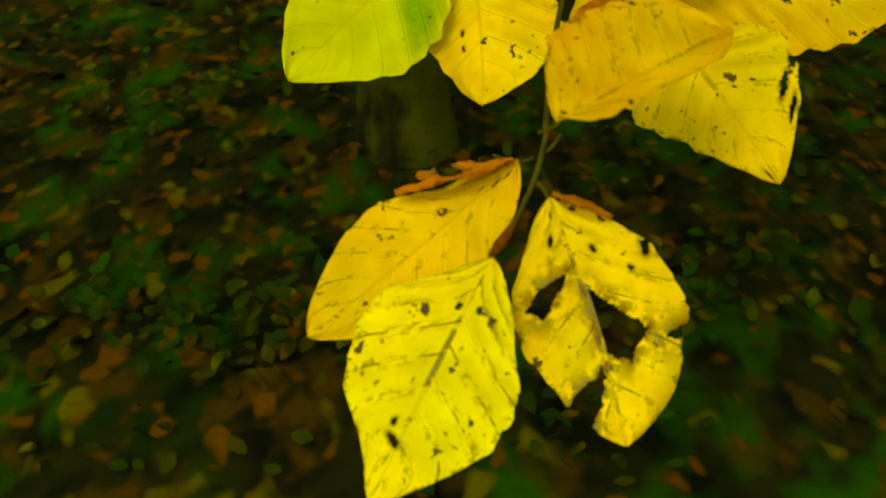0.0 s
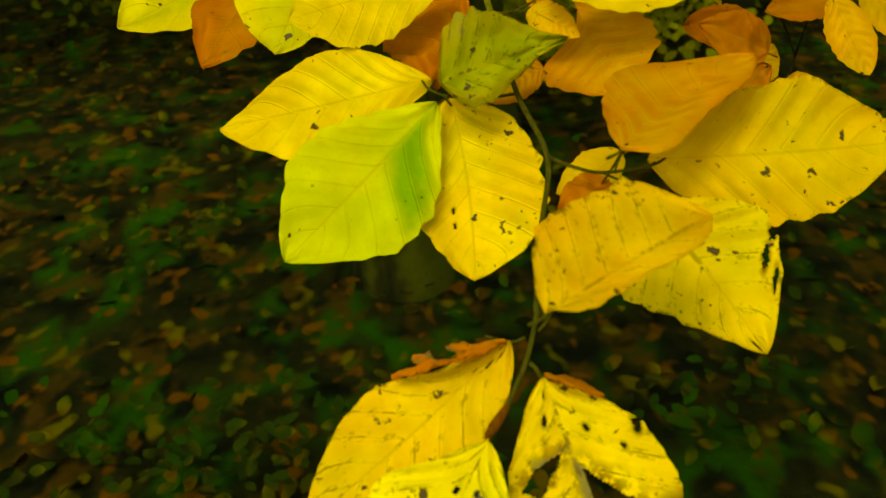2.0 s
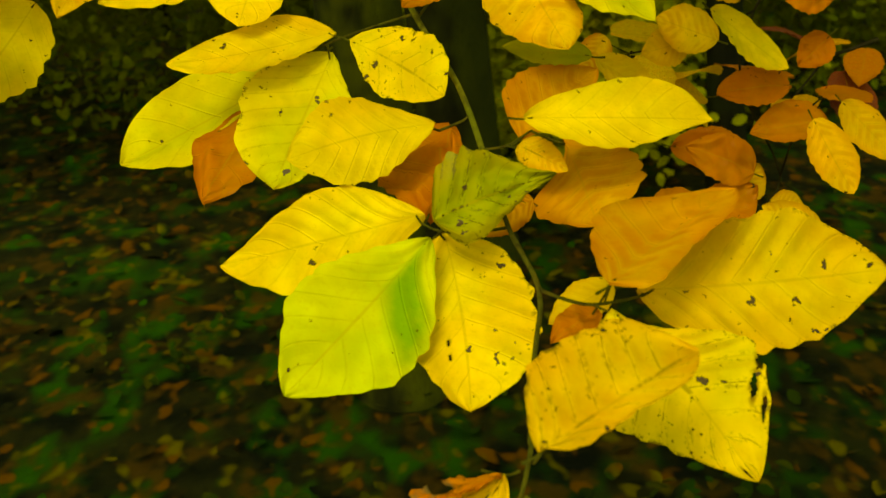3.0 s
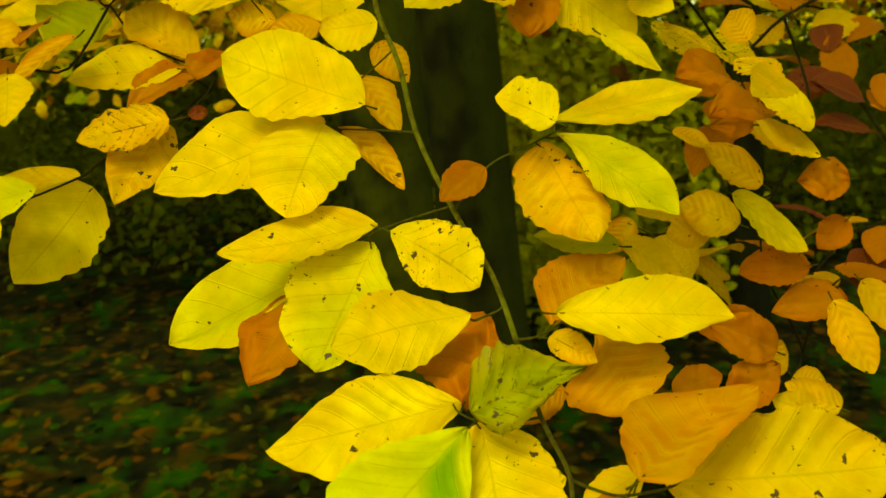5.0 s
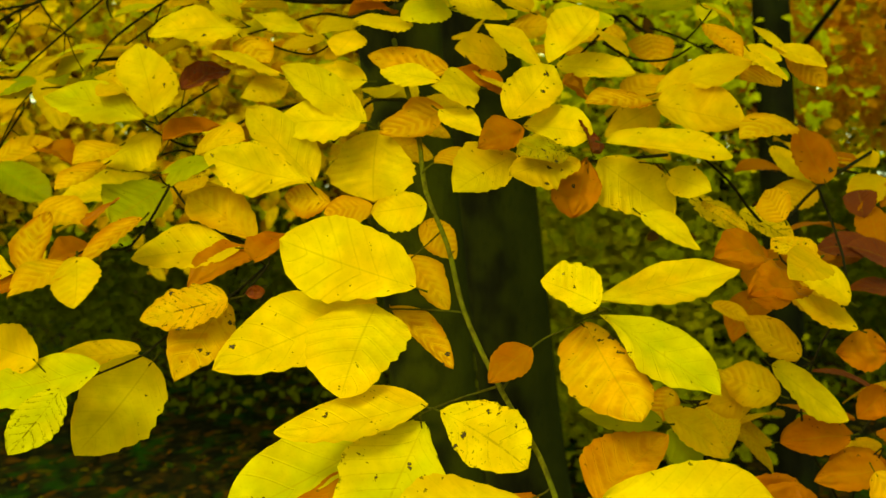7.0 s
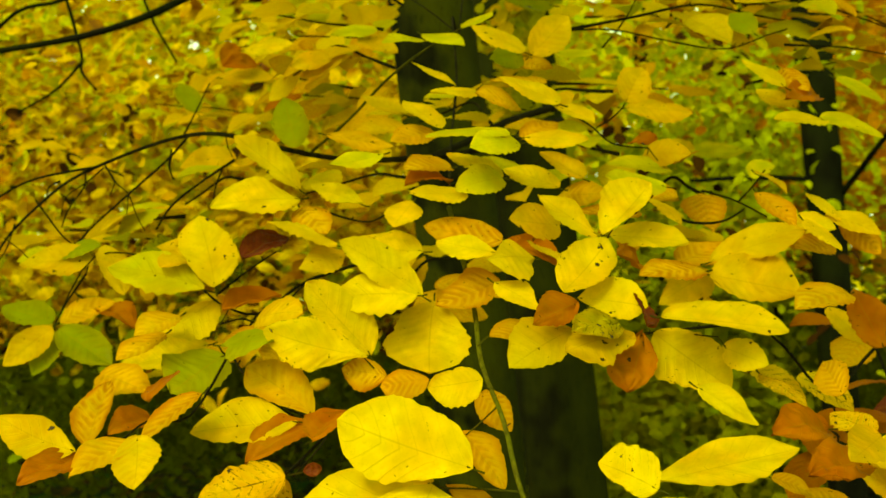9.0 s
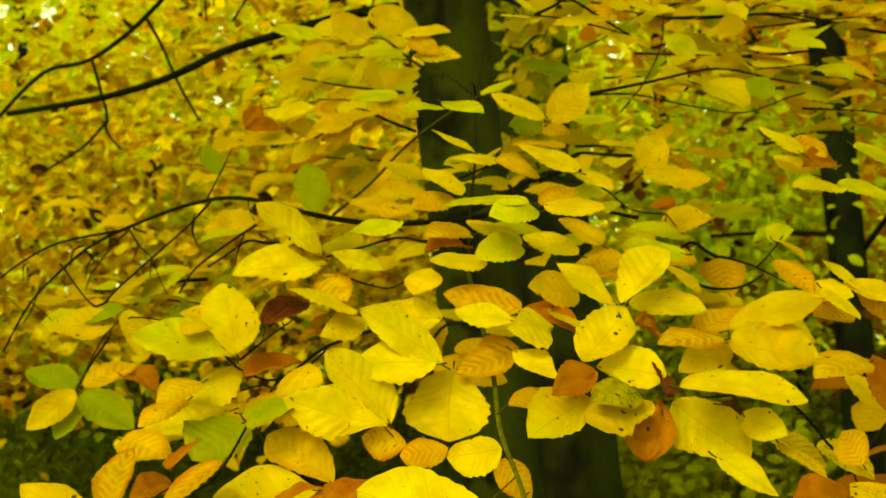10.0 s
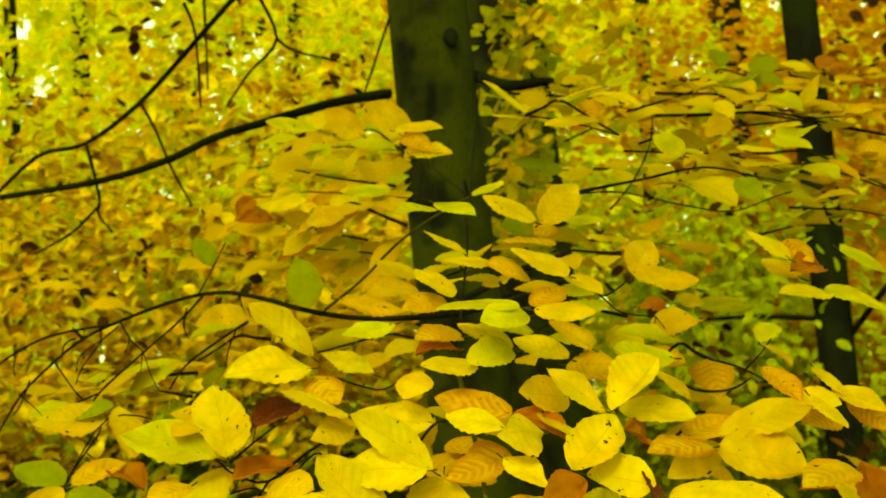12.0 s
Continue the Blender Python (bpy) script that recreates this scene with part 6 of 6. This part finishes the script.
leaf(upper_spray, (0.215, 1.717, 1.574), (0.293, 1.723, 1.571), (0.08, -0.62, 0.78), 0.044, "k", 0.1)
leaf(upper_spray, (0.184, 1.673, 1.587), (0.214, 1.647, 1.569), (-0.16, -0.68, 0.72), 0.025, "y", 0.1)
leaf(upper_spray, (0.085, 0.917, 1.476), (0.102, 0.886, 1.453), (0.44, -0.37, 0.82), 0.023, "d", 0.1)
leaf(upper_spray, (0.207, 1.007, 1.569), (0.176, 1.029, 1.597), (0.33, -0.54, 0.77), 0.025, "y", 0.1)
leaf(upper_spray, (0.222, 1.035, 1.554), (0.193, 1.061, 1.574), (0.04, -0.57, 0.82), 0.024, "y", 0.1)
leaf(upper_spray, (0.214, 1.054, 1.590), (0.230, 1.024, 1.566), (0.05, -0.61, 0.79), 0.024, "a", 0.1)
leaf(upper_spray, (0.232, 0.978, 1.536), (0.185, 0.946, 1.535), (0.27, -0.42, 0.87), 0.031, "y", 0.1)
leaf(upper_spray, (0.228, 0.981, 1.539), (0.277, 0.975, 1.520), (0.26, -0.51, 0.82), 0.029, "k", 0.1)
leaf(upper_spray, (0.265, 1.071, 1.582), (0.301, 1.053, 1.556), (0.30, -0.54, 0.78), 0.026, "k", 0.1)
leaf(upper_spray, (0.206, 0.928, 1.475), (0.221, 0.898, 1.452), (0.41, -0.39, 0.82), 0.022, "y", 0.1)
leaf(upper_spray, (0.163, 0.907, 1.477), (0.185, 0.881, 1.449), (0.18, -0.65, 0.74), 0.025, "a", 0.3)
leaf(upper_spray, (0.214, 1.216, 1.505), (0.234, 1.253, 1.525), (0.02, -0.48, 0.88), 0.027, "k", 0.1)
leaf(upper_spray, (0.172, 0.956, 1.494), (0.188, 0.924, 1.475), (0.46, -0.27, 0.84), 0.022, "d", 0.1)
leaf(upper_spray, (0.183, 0.912, 1.454), (0.215, 0.885, 1.447), (-0.32, -0.58, 0.75), 0.023, "y", 0.2)
leaf(upper_spray, (0.192, 0.882, 1.454), (0.211, 0.854, 1.430), (0.40, -0.45, 0.80), 0.024, "y", 0.2)
leaf(upper_spray, (0.213, 0.909, 1.458), (0.249, 0.889, 1.441), (0.06, -0.58, 0.81), 0.025, "d", 0.2)
leaf(upper_spray, (0.217, 0.915, 1.438), (0.183, 0.877, 1.433), (0.41, -0.47, 0.78), 0.030, "a", 0.2)
leaf(upper_spray, (0.229, 0.925, 1.453), (0.251, 0.900, 1.427), (-0.31, -0.80, 0.51), 0.022, "a", 0.2)
leaf(upper_spray, (0.240, 1.044, 1.565), (0.207, 1.005, 1.559), (0.49, -0.53, 0.69), 0.028, "o", 0.2)
leaf(upper_spray, (-0.003, 1.072, 1.616), (0.033, 1.092, 1.653), (0.23, -0.94, 0.26), 0.034, "d", 0.1)
leaf(upper_spray, (-0.008, 1.022, 1.611), (-0.054, 1.033, 1.638), (0.29, -0.60, 0.75), 0.030, "y", 0.1)
leaf(upper_spray, (-0.010, 1.102, 1.620), (-0.040, 1.066, 1.613), (0.73, -0.64, 0.22), 0.025, "G", 0.1)
leaf(upper_spray, (0.021, 1.128, 1.626), (0.058, 1.101, 1.619), (-0.14, -0.44, 0.89), 0.025, "k", 0.1)
leaf(upper_spray, (-0.015, 1.120, 1.621), (0.016, 1.090, 1.605), (-0.08, -0.52, 0.85), 0.026, "m", 0.2)
leaf(upper_spray, (-0.095, 1.028, 1.626), (-0.128, 0.995, 1.620), (0.23, -0.39, 0.89), 0.026, "k", 0.1)
leaf(upper_spray, (-0.096, 1.034, 1.633), (-0.059, 1.008, 1.616), (0.05, -0.50, 0.86), 0.027, "k", 0.1)
leaf(upper_spray, (-0.064, 1.095, 1.651), (-0.035, 1.062, 1.651), (-0.41, -0.37, 0.83), 0.026, "k", 0.1)
leaf(upper_spray, (-0.211, 1.403, 1.806), (-0.152, 1.409, 1.787), (0.13, -0.99, 0.07), 0.036, "d", 0.1)
leaf(upper_spray, (-0.169, 1.387, 1.774), (-0.112, 1.382, 1.773), (-0.04, -0.57, 0.82), 0.031, "y", 0.1)
leaf(upper_spray, (-0.160, 1.384, 1.767), (-0.125, 1.358, 1.742), (-0.07, -0.75, 0.65), 0.028, "m", 0.2)
leaf(upper_spray, (-0.157, 1.369, 1.742), (-0.100, 1.368, 1.740), (0.03, -0.68, 0.74), 0.033, "y", 0.9)
leaf(upper_spray, (-0.215, 1.429, 1.779), (-0.261, 1.434, 1.814), (-0.01, -0.99, 0.14), 0.035, "d", 0.1)
leaf(upper_spray, (-0.279, 1.478, 1.799), (-0.343, 1.472, 1.811), (0.21, -0.65, 0.73), 0.037, "k", 0.1)
leaf(upper_spray, (0.229, 1.428, 1.779), (0.196, 1.395, 1.753), (0.46, -0.78, 0.42), 0.027, "d", 0.1)
leaf(upper_spray, (0.157, 1.293, 1.713), (0.127, 1.317, 1.741), (-0.30, -0.86, 0.42), 0.025, "k", 0.1)
leaf(upper_spray, (0.230, 1.262, 1.658), (0.210, 1.290, 1.685), (-0.30, -0.76, 0.57), 0.027, "G", 0.1)
leaf(upper_spray, (0.024, 1.270, 1.699), (-0.030, 1.254, 1.708), (0.31, -0.67, 0.68), 0.031, "G", 0.1)
leaf(upper_spray, (-0.008, 1.214, 1.745), (-0.056, 1.206, 1.784), (0.61, -0.38, 0.70), 0.034, "y", 0.1)
leaf(upper_spray, (-0.019, 1.214, 1.748), (-0.047, 1.178, 1.741), (0.18, -0.31, 0.93), 0.025, "y", 0.1)
leaf(upper_spray, (0.330, 1.532, 1.793), (0.361, 1.528, 1.853), (-0.79, -0.50, 0.37), 0.037, "d", 0.1)
leaf(upper_spray, (0.353, 1.386, 1.693), (0.305, 1.354, 1.695), (0.30, -0.41, 0.86), 0.031, "d", 0.1)
leaf(upper_spray, (-0.190, 1.329, 1.686), (-0.146, 1.308, 1.665), (0.07, -0.63, 0.77), 0.030, "d", 0.1)
leaf(upper_spray, (-0.338, 1.409, 1.693), (-0.280, 1.413, 1.698), (-0.02, -0.70, 0.71), 0.033, "y", 0.1)
leaf(upper_spray, (-0.235, 1.410, 1.679), (-0.279, 1.386, 1.667), (0.27, -0.76, 0.59), 0.029, "d", 0.1)
leaf(upper_spray, (-0.384, 1.484, 1.673), (-0.313, 1.489, 1.668), (0.11, -0.53, 0.84), 0.042, "d", 0.1)
leaf(upper_spray, (-0.171, 1.337, 1.696), (-0.220, 1.316, 1.688), (0.12, -0.57, 0.81), 0.030, "k", 0.1)
leaf(upper_spray, (-0.285, 1.496, 1.678), (-0.322, 1.467, 1.690), (-0.45, 0.76, 0.46), 0.026, "m", 0.1)
leaf(upper_spray, (-0.343, 1.496, 1.688), (-0.380, 1.467, 1.684), (0.50, -0.69, 0.52), 0.027, "o", 0.1)
leaf(upper_spray, (-0.394, 1.611, 1.736), (-0.407, 1.580, 1.705), (0.32, -0.73, 0.60), 0.026, "o", 0.1)
leaf(upper_spray, (-0.409, 1.453, 1.628), (-0.436, 1.475, 1.667), (0.25, -0.75, 0.61), 0.029, "G", 0.1)
leaf(upper_spray, (-0.245, 1.580, 1.657), (-0.298, 1.565, 1.646), (0.24, -0.96, 0.16), 0.046, "k", 0.1)

spray((0.149, 1.505, 1.803), (0.448, 1.530, 1.769), 16, "ydkdm", 0.06, face=0.55)
spray((0.026, 1.288, 1.674), (0.323, 1.429, 1.692), 12, "ykdG", 0.06)
spray((0.211, 1.416, 1.733), (0.417, 1.436, 1.687), 13, "dkam", 0.06, face=0.50)
spray((-0.013, 1.197, 1.744), (0.085, 1.256, 1.731), 8, "yyk", 0.06)
spray((0.167, 1.698, 1.889), (0.402, 1.812, 1.931), 15, "ydma", 0.06, face=0.70)
spray((-0.038, 1.684, 1.883), (0.165, 1.652, 1.846), 13, "ydk", 0.06, face=0.70)
spray((0.030, 1.513, 1.650), (0.183, 1.625, 1.650), 10, "mdya", 0.06)
spray((0.092, 2.003, 1.823), (0.288, 2.021, 1.789), 13, "dmya", 0.06, face=0.70)
spray((-0.187, 1.830, 1.833), (-0.402, 1.961, 1.873), 22, "yydk", 0.055, face=0.80)
spray((-0.183, 1.640, 1.730), (-0.426, 1.770, 1.761), 21, "ydm", 0.055, face=0.90)
spray((-0.246, 1.691, 1.681), (-0.512, 1.868, 1.730), 18, "moda", 0.055, face=0.80)
spray((-0.304, 2.070, 1.861), (-0.543, 2.152, 1.875), 21, "ydk", 0.055, face=0.80)
spray((-0.166, 1.452, 1.616), (-0.293, 1.539, 1.654), 12, "dym", 0.055, face=0.80)
spray((-0.391, 1.984, 1.669), (-0.671, 2.158, 1.736), 12, "kdm", 0.06)
spray((-0.091, 3.422, 2.549), (-0.069, 3.479, 2.052), 18, "yd", 0.055)
spray((0.055, 2.291, 1.928), (0.325, 2.303, 1.995), 16, "mdao", 0.06, face=0.80)
spray((0.363, 2.208, 1.972), (0.658, 2.323, 2.039), 16, "dmo", 0.06, face=0.80)
spray((0.333, 1.934, 1.692), (0.486, 1.942, 1.723), 10, "kdy", 0.06)
spray((-0.055, 2.480, 1.970), (0.185, 2.474, 2.183), 16, "yyd", 0.06)
spray((-0.423, 1.406, 1.467), (-0.621, 1.491, 1.494), 9, "dkm", 0.06)
spray((-0.252, 1.170, 1.377), (-0.346, 1.113, 1.335), 8, "kdm", 0.06)
spray((0.112, 1.145, 1.409), (0.201, 1.202, 1.416), 7, "dmy", 0.06)
spray((-0.140, 1.077, 1.399), (-0.060, 1.182, 1.437), 7, "ydm", 0.06)
spray((-0.372, 1.249, 1.492), (-0.530, 1.291, 1.460), 10, "dmk", 0.06)
spray((-0.832, 2.460, 1.635), (-1.142, 2.629, 1.730), 12, "dkm", 0.06)
spray((0.401, 1.106, 1.222), (0.341, 1.168, 1.298), 9, "oro", 0.06)
spray((0.440, 1.224, 1.319), (0.308, 1.278, 1.345), 11, "dmo", 0.06)
spray((0.218, 1.112, 1.274), (0.247, 1.058, 1.248), 5, "om", 0.06)
spray((0.127, 0.944, 1.184), (0.189, 0.938, 1.146), 5, "dm", 0.06)
spray((0.382, 1.046, 1.171), (0.292, 0.987, 1.132), 7, "ora", 0.06)
spray((0.033, 3.140, 2.440), (-0.065, 3.162, 2.179), 16, "ydy", 0.055)
spray((0.030, 3.068, 2.183), (-0.070, 3.084, 1.973), 14, "ydm", 0.055)
spray((-0.110, 1.165, 1.514), (-0.236, 1.207, 1.508), 7, "ydm", 0.06)
spray((0.083, 1.227, 1.536), (-0.021, 1.171, 1.514), 7, "ydk", 0.06)
spray((0.155, 1.137, 1.486), (0.075, 1.083, 1.461), 5, "mda", 0.06)
spray((-0.037, 1.215, 1.562), (-0.122, 1.257, 1.581), 7, "ydk", 0.06)
spray((-0.282, 1.201, 1.523), (-0.372, 1.248, 1.504), 6, "dkm", 0.06)
spray((0.083, 1.270, 1.605), (-0.002, 1.215, 1.590), 6, "ydm", 0.06)
spray((-0.119, 3.318, 2.551), (0.070, 3.350, 2.390), 20, "ydm", 0.05)
spray((-0.108, 3.244, 2.323), (0.062, 3.270, 2.197), 20, "yda", 0.05)
spray((0.072, 3.137, 2.498), (-0.076, 3.150, 2.282), 18, "ydk", 0.05)
spray((0.060, 3.275, 2.152), (-0.103, 3.274, 2.051), 16, "ydm", 0.05)
spray((0.053, 3.192, 1.985), (-0.091, 3.193, 1.887), 12, "mda", 0.05)
spray((0.10, 1.40, 1.74), (0.30, 1.46, 1.72), 14, "ydk", 0.045, 0.0010)
spray((0.25, 1.48, 1.78), (0.46, 1.56, 1.80), 14, "ydma", 0.045, 0.0010)
spray((0.12, 1.60, 1.83), (0.34, 1.66, 1.86), 14, "ydk", 0.045, 0.0010)
spray((0.28, 1.36, 1.66), (0.46, 1.42, 1.64), 12, "dmk", 0.045, 0.0010)
spray((0.16, 1.44, 1.70), (0.22, 1.62, 1.78), 12, "ydma", 0.045, 0.0010)
spray((-0.169, 1.635, 1.782), (-0.297, 1.720, 1.841), 14, "ydk", 0.055, face=0.90)
spray((-0.182, 1.489, 1.724), (-0.328, 1.575, 1.766), 12, "ykd", 0.055, face=0.90)
spray((-0.159, 1.397, 1.661), (-0.298, 1.487, 1.670), 12, "dmya", 0.055, face=0.80)
spray((0.048, 1.642, 1.857), (0.180, 1.655, 1.834), 12, "dyma", 0.055, face=0.60)
spray((0.160, 1.601, 1.854), (0.297, 1.663, 1.838), 13, "dkmd", 0.055, face=0.60)
spray((0.266, 1.660, 1.843), (0.433, 1.724, 1.829), 13, "dmkm", 0.055, face=0.60)
spray((0.144, 1.706, 1.806), (0.254, 1.766, 1.788), 10, "dyao", 0.055, face=0.80)
spray((0.234, 1.644, 1.873), (0.312, 1.669, 1.883), 5, "v", 0.055, face=0.80)
spray((0.193, 1.813, 1.786), (0.388, 1.880, 1.762), 12, "dmao", 0.055, face=0.80)
